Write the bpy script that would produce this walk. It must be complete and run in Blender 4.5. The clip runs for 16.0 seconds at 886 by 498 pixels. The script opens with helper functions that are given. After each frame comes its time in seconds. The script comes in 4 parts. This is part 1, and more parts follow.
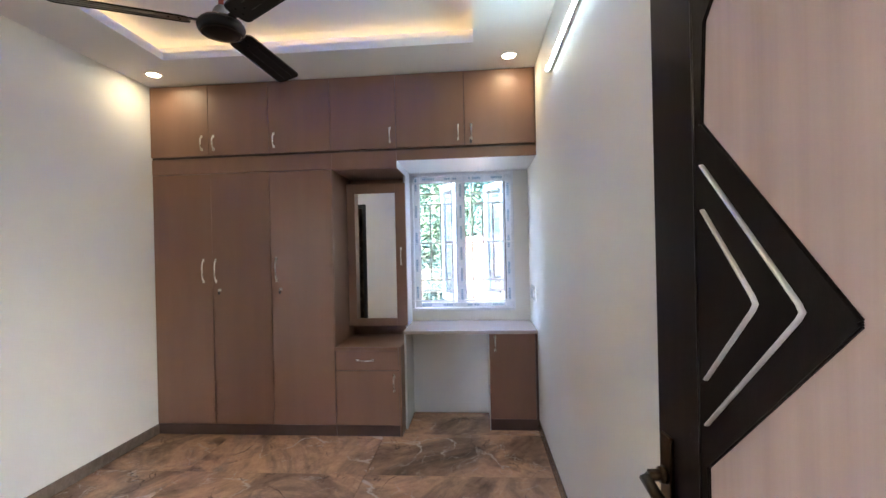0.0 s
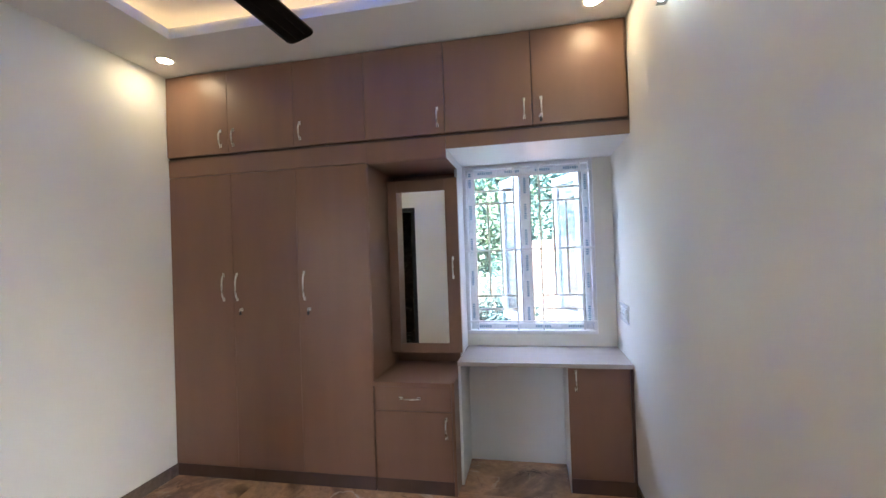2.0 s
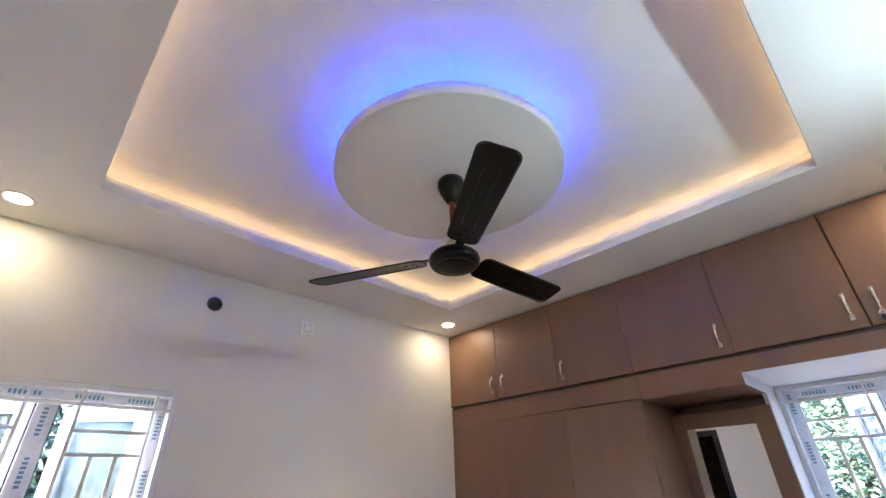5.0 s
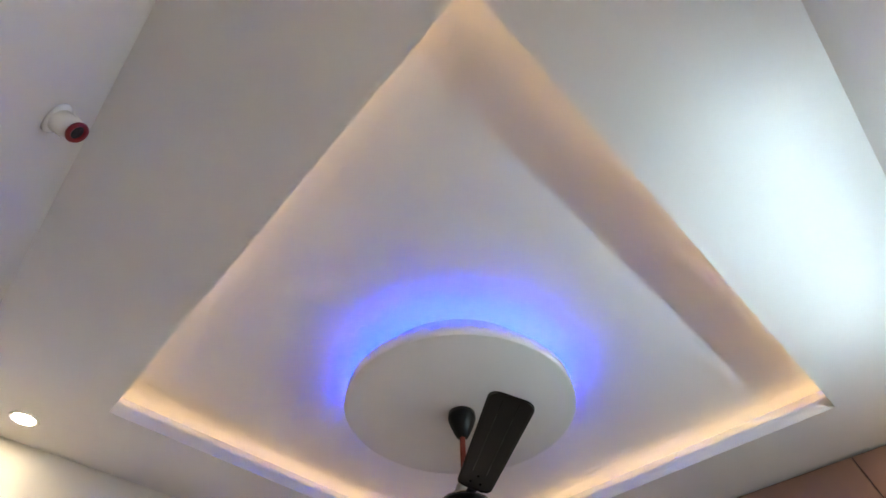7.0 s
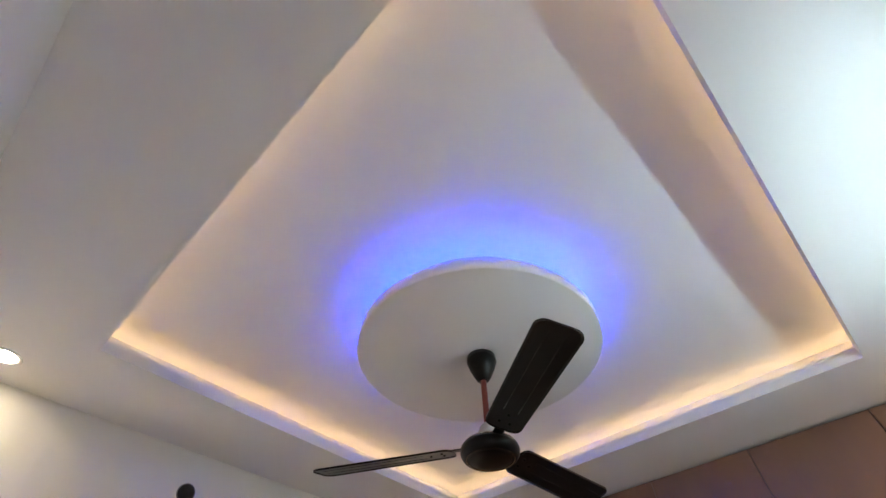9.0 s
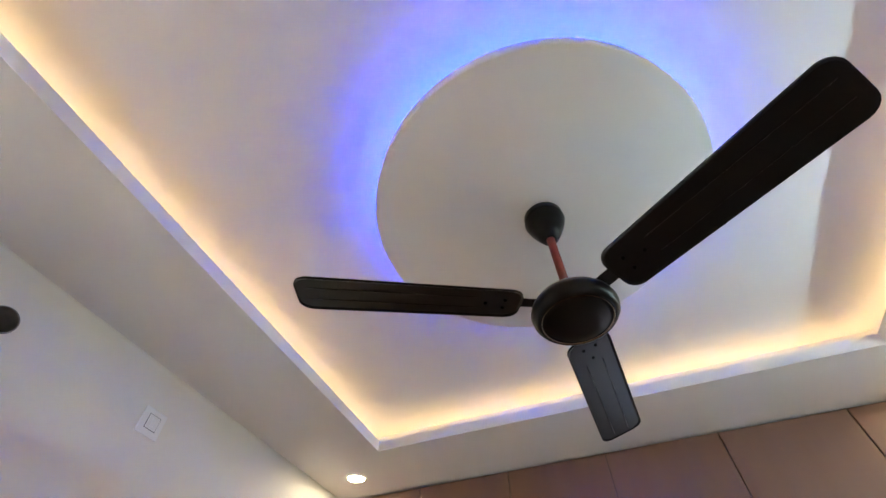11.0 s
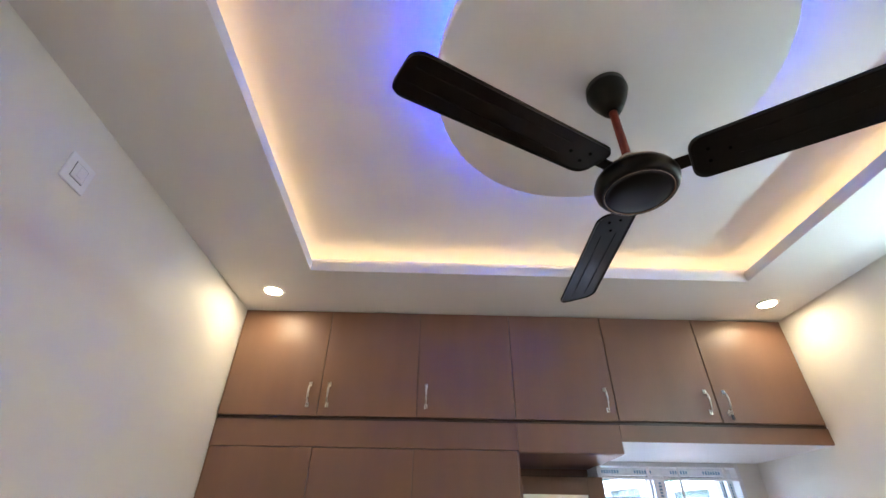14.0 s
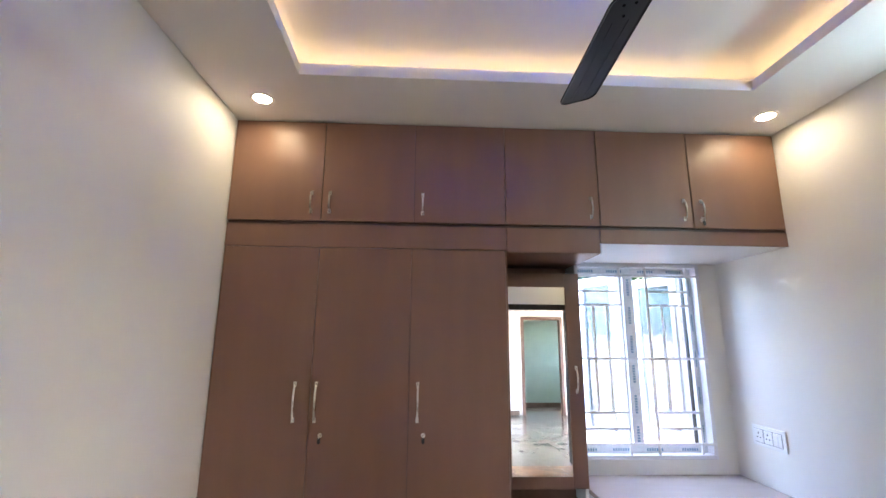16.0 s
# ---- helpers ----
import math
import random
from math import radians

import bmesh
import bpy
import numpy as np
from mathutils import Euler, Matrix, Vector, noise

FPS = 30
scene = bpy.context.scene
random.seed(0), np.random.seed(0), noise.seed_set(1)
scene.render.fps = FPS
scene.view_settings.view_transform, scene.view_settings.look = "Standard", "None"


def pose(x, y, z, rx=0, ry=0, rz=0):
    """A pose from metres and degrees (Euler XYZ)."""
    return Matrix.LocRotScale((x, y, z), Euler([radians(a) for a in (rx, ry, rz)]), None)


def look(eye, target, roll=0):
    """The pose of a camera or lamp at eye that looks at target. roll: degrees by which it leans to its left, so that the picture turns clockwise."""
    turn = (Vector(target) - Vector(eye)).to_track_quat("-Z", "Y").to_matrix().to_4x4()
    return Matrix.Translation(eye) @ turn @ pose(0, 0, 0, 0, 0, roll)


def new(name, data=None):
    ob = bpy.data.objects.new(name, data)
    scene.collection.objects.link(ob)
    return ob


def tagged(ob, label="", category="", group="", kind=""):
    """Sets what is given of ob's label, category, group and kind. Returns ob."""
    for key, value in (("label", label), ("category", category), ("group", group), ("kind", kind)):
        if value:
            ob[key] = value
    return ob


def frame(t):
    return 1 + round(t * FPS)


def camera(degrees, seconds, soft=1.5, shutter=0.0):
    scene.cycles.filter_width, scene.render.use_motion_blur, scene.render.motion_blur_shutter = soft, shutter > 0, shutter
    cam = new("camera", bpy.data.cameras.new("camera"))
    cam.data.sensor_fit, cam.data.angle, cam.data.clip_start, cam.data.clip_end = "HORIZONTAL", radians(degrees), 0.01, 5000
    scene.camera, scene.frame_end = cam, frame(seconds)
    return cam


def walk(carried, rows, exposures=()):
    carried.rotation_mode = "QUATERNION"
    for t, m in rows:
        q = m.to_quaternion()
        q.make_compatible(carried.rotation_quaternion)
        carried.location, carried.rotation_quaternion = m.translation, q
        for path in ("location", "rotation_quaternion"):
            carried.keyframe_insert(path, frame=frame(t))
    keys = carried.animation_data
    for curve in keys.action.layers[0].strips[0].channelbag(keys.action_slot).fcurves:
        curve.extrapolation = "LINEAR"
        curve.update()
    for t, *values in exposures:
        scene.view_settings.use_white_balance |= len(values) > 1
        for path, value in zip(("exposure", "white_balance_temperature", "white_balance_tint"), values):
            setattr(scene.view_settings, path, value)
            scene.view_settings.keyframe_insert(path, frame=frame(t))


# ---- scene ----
cam = camera(91.5, 16.0)
PATH = [
    (0, (2.563, -3.237, 1.426), (2.405, -1.244, 1.422), -1.3),
    (0.5, (2.534, -3.074, 1.437), (2.361, -1.081, 1.433), -1.6),
    (1, (2.514, -2.884, 1.447), (2.297, -0.896, 1.442), -1.8),
    (1.5, (2.502, -2.711, 1.453), (2.199, -0.734, 1.46), -1.9),
    (2, (2.45, -2.559, 1.463), (2.051, -0.599, 1.485), -2.0),
    (2.5, (2.406, -2.453, 1.494), (1.796, -0.55, 1.573), -3.2),
    (3, (2.389, -2.404, 1.537), (1.521, -0.61, 1.709), -3.8),
    (3.5, (2.412, -2.409, 1.588), (1.301, -0.769, 1.867), -3.6),
    (4, (2.405, -2.449, 1.607), (1.166, -0.954, 2.085), -3.5),
    (4.5, (2.434, -2.47, 1.63), (1.154, -1.105, 2.337), -2.7),
    (5, (2.473, -2.509, 1.651), (1.234, -1.273, 2.619), -1.8),
    (5.2, (2.486, -2.518, 1.659), (1.276, -1.336, 2.725), -1.5),
    (7.3, (2.558, -2.615, 1.706), (1.763, -1.849, 3.374), 0.1),
    (7.5, (2.552, -2.601, 1.701), (1.764, -1.848, 3.378), 0.1),
    (8, (2.525, -2.576, 1.702), (1.726, -1.807, 3.366), -0.3),
    (8.5, (2.432, -2.585, 1.708), (1.608, -1.744, 3.325), -0.9),
    (9, (2.325, -2.573, 1.723), (1.47, -1.653, 3.279), -0.8),
    (9.5, (2.149, -2.505, 1.717), (1.307, -1.538, 3.252), -0.5),
    (11.8, (1.339, -2.115, 1.743), (1.074, -0.885, 3.297), 0.2),
    (12, (1.349, -2.092, 1.738), (1.098, -0.846, 3.282), 1.1),
    (12.5, (1.233, -2.075, 1.737), (1.081, -0.763, 3.238), 1.4),
    (13, (1.083, -2.099, 1.735), (1.041, -0.69, 3.153), 1.0),
    (13.5, (1.054, -2.159, 1.713), (1.063, -0.634, 3.006), 1.0),
    (14, (1.045, -2.219, 1.689), (1.078, -0.564, 2.812), 0.8),
    (14.5, (1.017, -2.235, 1.682), (1.077, -0.465, 2.612), 0.6),
    (15, (1.029, -2.247, 1.661), (1.101, -0.392, 2.405), 0.6),
    (15.5, (1.02, -2.222, 1.625), (1.11, -0.309, 2.199), 0.4),
    (16, (1.028, -2.214, 1.599), (1.114, -0.256, 2.0), 0.5),
]
walk(cam, [(t, look(eye, target, roll)) for t, eye, target, roll in PATH],
     exposures=[(0, 6.78, 6450, 6), (2, 6.70, 6450, 6), (4, 6.84, 6450, 10), (5.2, 6.70, 6450, 11), (8.5, 6.55, 6450, 11), (9.7, 6.72, 6450, 10),
                (11.8, 7.00, 6450, 5), (14.5, 6.96, 6450, 8), (16, 6.86, 6450, 10)])

# ---- world, sun and exposure ----
SUN_UP, SUN_ROUND = 52.0, 165.0
world = bpy.data.worlds.new("sky")
scene.world = world
world.use_nodes = True
wn = world.node_tree.nodes
sky = wn.new("ShaderNodeTexSky")
sky.sky_type, sky.sun_disc = "NISHITA", False
sky.sun_elevation, sky.sun_rotation = radians(SUN_UP), radians(SUN_ROUND)
sky.air_density, sky.dust_density, sky.ozone_density = 0.6, 4.5, 0.3
world.node_tree.links.new(sky.outputs["Color"], wn["Background"].inputs["Color"])
wn["Background"].inputs["Strength"].default_value = 0.135
sun = new("sun", bpy.data.lights.new("sun", "SUN"))
sun.data.energy, sun.data.angle, sun.data.color = 0.5, radians(12), (1.0, 0.95, 0.87)
sx = math.sin(radians(SUN_ROUND)) * math.cos(radians(SUN_UP))
sy = math.cos(radians(SUN_ROUND)) * math.cos(radians(SUN_UP))
sun.matrix_world = look((sx * 20, sy * 20, 20 * math.sin(radians(SUN_UP))), (0, 0, 0))

# strengths of the lamps that the room has
TUBE, COVE, RING, SPOT = 0.54, 0.083, 0.46, 1.45


# ---- materials ----
def material(name):
    m = bpy.data.materials.new(name)
    m.use_nodes = True
    return m, m.node_tree.nodes, m.node_tree.links, m.node_tree.nodes["Principled BSDF"]


def coords(nodes, links, scale=(1, 1, 1), shift=False):
    """Object-space coordinates in metres; with shift, each piece gets its own stretch of the pattern."""
    tc, mp = nodes.new("ShaderNodeTexCoord"), nodes.new("ShaderNodeMapping")
    mp.inputs["Scale"].default_value = scale
    links.new(tc.outputs["Object"], mp.inputs["Vector"])
    if shift:
        oi, cx = nodes.new("ShaderNodeObjectInfo"), nodes.new("ShaderNodeCombineXYZ")
        mu = nodes.new("ShaderNodeMath")
        mu.operation, mu.inputs[1].default_value = "MULTIPLY", 37.0
        links.new(oi.outputs["Random"], mu.inputs[0])
        for k in "XYZ":
            links.new(mu.outputs[0], cx.inputs[k])
        links.new(cx.outputs[0], mp.inputs["Location"])
    return mp.outputs["Vector"]


def noise_tex(nodes, links, vec, scale, detail=4, rough=0.55, warp=0.0):
    n = nodes.new("ShaderNodeTexNoise")
    n.inputs["Scale"].default_value, n.inputs["Detail"].default_value = scale, detail
    n.inputs["Roughness"].default_value, n.inputs["Distortion"].default_value = rough, warp
    links.new(vec, n.inputs["Vector"])
    return n.outputs["Fac"]


def ramp(nodes, links, fac, stops):
    r = nodes.new("ShaderNodeValToRGB")
    els = r.color_ramp.elements
    while len(els) < len(stops):
        els.new(0.5)
    for e, (p, c) in zip(els, stops):
        e.position, e.color = p, (*c, 1) if len(c) == 3 else c
    links.new(fac, r.inputs["Fac"])
    return r.outputs["Color"]


def bumped(nodes, links, bsdf, height, strength, dist=0.002):
    b = nodes.new("ShaderNodeBump")
    b.inputs["Strength"].default_value, b.inputs["Distance"].default_value = strength, dist
    links.new(height, b.inputs["Height"])
    links.new(b.outputs["Normal"], bsdf.inputs["Normal"])


def varied(name, dark, light, rough, scale=(1, 1, 1), size=4.0, grain=120.0, relief=0.15, metal=0.0, wear=0.06, shift=False, spec=0.5):
    """A surface with slow mottling in colour, fine grain as relief and uneven gloss."""
    m, nodes, links, b = material(name)
    v = coords(nodes, links, scale, shift)
    slow = noise_tex(nodes, links, v, size, 5)
    links.new(ramp(nodes, links, slow, [(0.3, dark), (0.7, light)]), b.inputs["Base Color"])
    fine = noise_tex(nodes, links, v, grain, 3)
    g = nodes.new("ShaderNodeMapRange")
    g.inputs["To Min"].default_value, g.inputs["To Max"].default_value = max(0.02, rough - wear), rough + wear
    links.new(noise_tex(nodes, links, v, size * 3, 4), g.inputs["Value"])
    links.new(g.outputs[0], b.inputs["Roughness"])
    b.inputs["Metallic"].default_value = metal
    b.inputs["Specular IOR Level"].default_value = spec
    if relief:
        bumped(nodes, links, b, fine, relief)
    return m


def glowing(name, colour, strength):
    m, nodes, links, b = material(name)
    b.inputs["Base Color"].default_value = (0.8, 0.8, 0.8, 1)
    b.inputs["Emission Color"].default_value = (*colour, 1)
    b.inputs["Emission Strength"].default_value = strength
    return m


wall_paint = varied("wall_paint", (0.735, 0.705, 0.645), (0.77, 0.742, 0.683), 0.55, size=1.3, grain=260, relief=0.10)
ceiling_paint = varied("ceiling_paint", (0.76, 0.75, 0.735), (0.79, 0.78, 0.765), 0.7, size=1.1, grain=200, relief=0.06)
white_board = varied("white_board", (0.72, 0.72, 0.74), (0.77, 0.77, 0.79), 0.4, size=2, grain=150, relief=0.05)
laminate = varied("brown_laminate", (0.192, 0.098, 0.061), (0.212, 0.110, 0.069), 0.42, scale=(1, 1, 0.12), size=9, grain=420, relief=0.25, wear=0.015, shift=True, spec=0.55)
laminate_dark = varied("dark_brown_plinth", (0.062, 0.033, 0.025), (0.085, 0.046, 0.034), 0.4, size=6, grain=200, relief=0.1)
desk_laminate = varied("glossy_taupe_laminate", (0.45, 0.385, 0.365), (0.48, 0.41, 0.39), 0.07, scale=(1, 3, 1), size=5, grain=200, relief=0.02)
steel = varied("brushed_nickel", (0.66, 0.63, 0.58), (0.76, 0.73, 0.68), 0.28, scale=(1, 1, 0.2), size=30, grain=600, relief=0.05, metal=1.0)
upvc = varied("white_upvc_in_film", (0.74, 0.75, 0.77), (0.80, 0.81, 0.83), 0.28, size=14, grain=60, relief=0.10)
grille_paint = varied("white_enamel", (0.78, 0.77, 0.78), (0.84, 0.83, 0.84), 0.35, size=20, grain=300, relief=0.08)
film_print = varied("blue_film_print", (0.13, 0.27, 0.38), (0.19, 0.34, 0.46), 0.4, size=30, grain=90, relief=0.0)
rubber = varied("black_gasket", (0.012, 0.012, 0.014), (0.02, 0.02, 0.022), 0.5, size=20, relief=0.05)
plastic = varied("white_plastic", (0.83, 0.83, 0.82), (0.87, 0.87, 0.86), 0.25, size=20, grain=300, relief=0.02)
red_plastic = varied("red_plastic", (0.20, 0.010, 0.012), (0.27, 0.016, 0.016), 0.3, size=20, relief=0.02)
fan_enamel = varied("dark_brown_fan_enamel", (0.0035, 0.003, 0.0028), (0.006, 0.005, 0.0045), 0.32, size=14, grain=350, relief=0.04, spec=0.20)
fan_chrome = varied("worn_fan_trim", (0.30, 0.25, 0.20), (0.42, 0.36, 0.30), 0.25, size=20, relief=0.02, metal=1.0)
black_rivet = varied("black_rivet", (0.002, 0.002, 0.002), (0.004, 0.004, 0.004), 0.8, size=40, relief=0.0, spec=0.05)
fan_cover = varied("worn_grey_cover", (0.24, 0.21, 0.19), (0.40, 0.36, 0.33), 0.5, size=30, grain=200, relief=0.08)
fan_rod = varied("red_oxide_paint", (0.16, 0.022, 0.014), (0.24, 0.035, 0.022), 0.5, size=40, relief=0.1)
door_dark = varied("dark_wenge_veneer", (0.007, 0.005, 0.005), (0.014, 0.0095, 0.0085), 0.30, scale=(6, 6, 0.4), size=8, grain=160, relief=0.10, spec=0.18)
door_light = varied("pale_ash_veneer", (0.42, 0.315, 0.275), (0.52, 0.40, 0.355), 0.38, scale=(9, 9, 0.25), size=3, grain=120, relief=0.08)
silver_inlay = varied("silver_inlay", (0.70, 0.70, 0.71), (0.78, 0.78, 0.79), 0.4, size=40, relief=0.03, metal=0.25)
bronze = varied("antique_bronze", (0.03, 0.02, 0.014), (0.09, 0.055, 0.03), 0.3, size=40, relief=0.05, metal=1.0)
brown_frame = varied("brown_door_frame", (0.16, 0.085, 0.065), (0.20, 0.11, 0.085), 0.4, scale=(5, 5, 0.4), size=6, relief=0.1)
green_paint = varied("pale_green_paint", (0.27, 0.39, 0.35), (0.31, 0.43, 0.385), 0.55, size=1.3, grain=260, relief=0.1)
pipe_dark = varied("grey_pipe", (0.10, 0.10, 0.10), (0.16, 0.16, 0.155), 0.5, size=20, relief=0.1)
# Plaster, sheet and ground colours are darkened to hold down the strong daylight.
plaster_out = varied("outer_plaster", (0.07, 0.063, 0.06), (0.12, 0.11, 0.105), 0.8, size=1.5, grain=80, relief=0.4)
fence_paint = varied("faded_pink_sheet", (0.14, 0.10, 0.105), (0.19, 0.145, 0.15), 0.55, size=3, grain=60, relief=0.2)
earth = varied("dry_ground", (0.05, 0.043, 0.03), (0.10, 0.083, 0.06), 0.95, size=0.8, grain=20, relief=0.8)
bark = varied("bark", (0.07, 0.05, 0.035), (0.15, 0.11, 0.08), 0.9, scale=(4, 4, 0.8), size=5, grain=40, relief=0.8)

tube_glow = glowing("tube_glow", (0.70, 0.93, 1.0), TUBE)
cove_glow = glowing("cove_glow", (1.0, 0.66, 0.34), COVE)
ring_glow = glowing("ring_glow", (0.0, 0.042, 1.0), RING)
spot_glow = glowing("spot_glow", (1.0, 0.82, 0.54), SPOT)

mirror_glass, _n, _l, _b = material("mirror_glass")
_b.inputs["Base Color"].default_value = (0.88, 0.90, 0.89, 1)
_b.inputs["Metallic"].default_value, _b.inputs["Roughness"].default_value = 1.0, 0.012


def hammered_glass():
    m, nodes, links, b = material("hammered_glass")
    v = coords(nodes, links, (1, 1, 0.62))
    w = nodes.new("ShaderNodeTexVoronoi")
    w.feature = "SMOOTH_F1"
    w.inputs["Scale"].default_value, w.inputs["Randomness"].default_value = 30, 0.3
    links.new(v, w.inputs["Vector"])
    # Cell tint paints in the light and dark of refraction through the relief.
    links.new(ramp(nodes, links, w.outputs["Distance"], [(0.05, (0.30, 0.38, 0.42)), (0.55, (0.17, 0.23, 0.27))]), b.inputs["Base Color"])
    b.inputs["Transmission Weight"].default_value = 0.75
    b.inputs["Roughness"].default_value, b.inputs["IOR"].default_value = 0.14, 1.45
    bumped(nodes, links, b, w.outputs["Distance"], 0.9, 0.012)
    return m


def leafage(name, dark, light):
    m, nodes, links, b = material(name)
    g = nodes.new("ShaderNodeNewGeometry")
    links.new(ramp(nodes, links, g.outputs["Random Per Island"], [(0.0, dark), (1.0, light)]), b.inputs["Base Color"])
    b.inputs["Roughness"].default_value = 0.75
    b.inputs["Specular IOR Level"].default_value = 0.2
    return m


def marble(name, stops, veins, rough, size=1.0):
    """Polished brown marble tile: cloudy ground, broad drifts, thin pale and dark veins."""
    m, nodes, links, b = material(name)
    v = coords(nodes, links, (1, 1, 1), True)
    cloud = noise_tex(nodes, links, v, 1.25 * size, 8, 0.62, 1.8)
    base = ramp(nodes, links, cloud, stops)
    fine = noise_tex(nodes, links, v, 16 * size, 6, 0.65, 0.5)
    mixer = nodes.new("ShaderNodeMix")
    mixer.data_type, mixer.blend_type = "RGBA", "OVERLAY"
    mixer.inputs["Factor"].default_value = 0.30
    links.new(base, mixer.inputs[6])
    links.new(ramp(nodes, links, fine, [(0.3, (0.25, 0.25, 0.25)), (0.7, (0.75, 0.75, 0.75))]), mixer.inputs[7])
    out = mixer.outputs[2]
    for scale, width, colour, amount in veins:
        n = noise_tex(nodes, links, v, scale * size, 5, 0.5, 1.2)
        line = ramp(nodes, links, n, [(0.5 - width, (0, 0, 0)), (0.5, (1, 1, 1)), (0.5 + width, (0, 0, 0))])
        gate = ramp(nodes, links, noise_tex(nodes, links, v, scale * 2.3 * size, 2), [(0.45, (0, 0, 0)), (0.62, (amount,) * 3)])
        mul = nodes.new("ShaderNodeMath")
        mul.operation = "MULTIPLY"
        links.new(line, mul.inputs[0])
        links.new(gate, mul.inputs[1])
        mx = nodes.new("ShaderNodeMix")
        mx.data_type = "RGBA"
        links.new(mul.outputs[0], mx.inputs[0])
        links.new(out, mx.inputs[6])
        mx.inputs[7].default_value = (*colour, 1)
        out = mx.outputs[2]
    links.new(out, b.inputs["Base Color"])
    r = nodes.new("ShaderNodeMapRange")
    r.inputs["To Min"].default_value, r.inputs["To Max"].default_value = rough * 0.7, rough * 1.5
    links.new(fine, r.inputs["Value"])
    links.new(r.outputs[0], b.inputs["Roughness"])
    return m


floor_marble = marble("brown_marble", [(0.28, (0.115, 0.078, 0.054)), (0.43, (0.28, 0.170, 0.110)), (0.55, (0.52, 0.30, 0.175)), (0.66, (0.31, 0.205, 0.14)), (0.80, (0.17, 0.135, 0.105))],
                      [(1.1, 0.012, (0.60, 0.48, 0.38), 0.9), (1.7, 0.008, (0.07, 0.048, 0.038), 0.9), (2.6, 0.006, (0.55, 0.45, 0.36), 0.7)], 0.14)
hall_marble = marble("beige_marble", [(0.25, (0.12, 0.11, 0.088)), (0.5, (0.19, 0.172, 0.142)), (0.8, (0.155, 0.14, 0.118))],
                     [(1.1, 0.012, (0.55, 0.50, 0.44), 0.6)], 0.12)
skirting_marble = marble("dark_skirting_tile", [(0.25, (0.085, 0.064, 0.048)), (0.5, (0.165, 0.12, 0.088)), (0.8, (0.11, 0.088, 0.068))],
                         [(2.0, 0.01, (0.2, 0.16, 0.13), 0.5)], 0.2, 2.0)
bath_marble = marble("black_gold_marble", [(0.25, (0.05, 0.04, 0.03)), (0.5, (0.12, 0.09, 0.065)), (0.8, (0.26, 0.21, 0.16))],
                     [(2.0, 0.02, (0.42, 0.34, 0.25), 0.8)], 0.15, 2.0)
grout = varied("dark_grout", (0.07, 0.055, 0.045), (0.10, 0.08, 0.065), 0.9, size=10, relief=0.2)
sash_glass = hammered_glass()
leaf_a = leafage("leaf_blue_green", (0.032, 0.072, 0.080), (0.062, 0.120, 0.122))
leaf_b = leafage("leaf_yellow_green", (0.036, 0.070, 0.050), (0.085, 0.125, 0.075))
petal = leafage("red_petals", (0.35, 0.02, 0.015), (0.55, 0.06, 0.03))


# ---- mesh helpers ----
def add_box(bm, x0, x1, y0, y1, z0, z1, bevel=0.0, seg=1):
    made = bmesh.ops.create_cube(bm, size=1.0)["verts"]
    bmesh.ops.transform(bm, verts=made, matrix=Matrix.LocRotScale(((x0 + x1) / 2, (y0 + y1) / 2, (z0 + z1) / 2), None, (x1 - x0, y1 - y0, z1 - z0)))
    if bevel:
        edges = {e for v in made for e in v.link_edges}
        bmesh.ops.bevel(bm, geom=list(edges), offset=bevel, segments=seg, affect="EDGES", profile=0.6)
    return bm


def block(x0, x1, y0, y1, z0, z1, bevel=0.0, seg=1):
    return add_box(bmesh.new(), x0, x1, y0, y1, z0, z1, bevel, seg)


def lathe(profile, steps=40):
    """A body of revolution round z from (radius, height) pairs, low to high."""
    bm = bmesh.new()
    rings = []
    for r, z in profile:
        if r < 1e-5:
            rings.append([bm.verts.new((0, 0, z))])
        else:
            rings.append([bm.verts.new((r * math.cos(2 * math.pi * k / steps), r * math.sin(2 * math.pi * k / steps), z)) for k in range(steps)])
    for a, b in zip(rings, rings[1:]):
        for k in range(steps):
            j = (k + 1) % steps
            if len(a) == 1 and len(b) > 1:
                bm.faces.new((a[0], b[j], b[k]))
            elif len(b) == 1 and len(a) > 1:
                bm.faces.new((a[k], a[j], b[0]))
            elif len(a) > 1:
                bm.faces.new((a[k], a[j], b[j], b[k]))
    for f in bm.faces:
        f.smooth = True
    bmesh.ops.recalc_face_normals(bm, faces=bm.faces)
    return bm


def sweep(points, radius, flat=1.0, steps=8):
    """A round or flattened bar along points, with closed ends."""
    bm = bmesh.new()
    pts = [Vector(p) for p in points]
    rings = []
    for i, p in enumerate(pts):
        d = (pts[min(i + 1, len(pts) - 1)] - pts[max(i - 1, 0)]).normalized()
        side = d.cross(Vector((1, 0, 0)) if abs(d.x) < 0.9 else Vector((0, 0, 1))).normalized()
        other = d.cross(side)
        rings.append([bm.verts.new(p + side * radius * math.cos(2 * math.pi * k / steps) + other * radius * flat * math.sin(2 * math.pi * k / steps)) for k in range(steps)])
    for a, b in zip(rings, rings[1:]):
        for k in range(steps):
            bm.faces.new((a[k], a[(k + 1) % steps], b[(k + 1) % steps], b[k]))
    bm.faces.new(rings[0])
    bm.faces.new(rings[-1])
    for f in bm.faces:
        f.smooth = len(f.verts) == 4
    bmesh.ops.recalc_face_normals(bm, faces=bm.faces)
    return bm


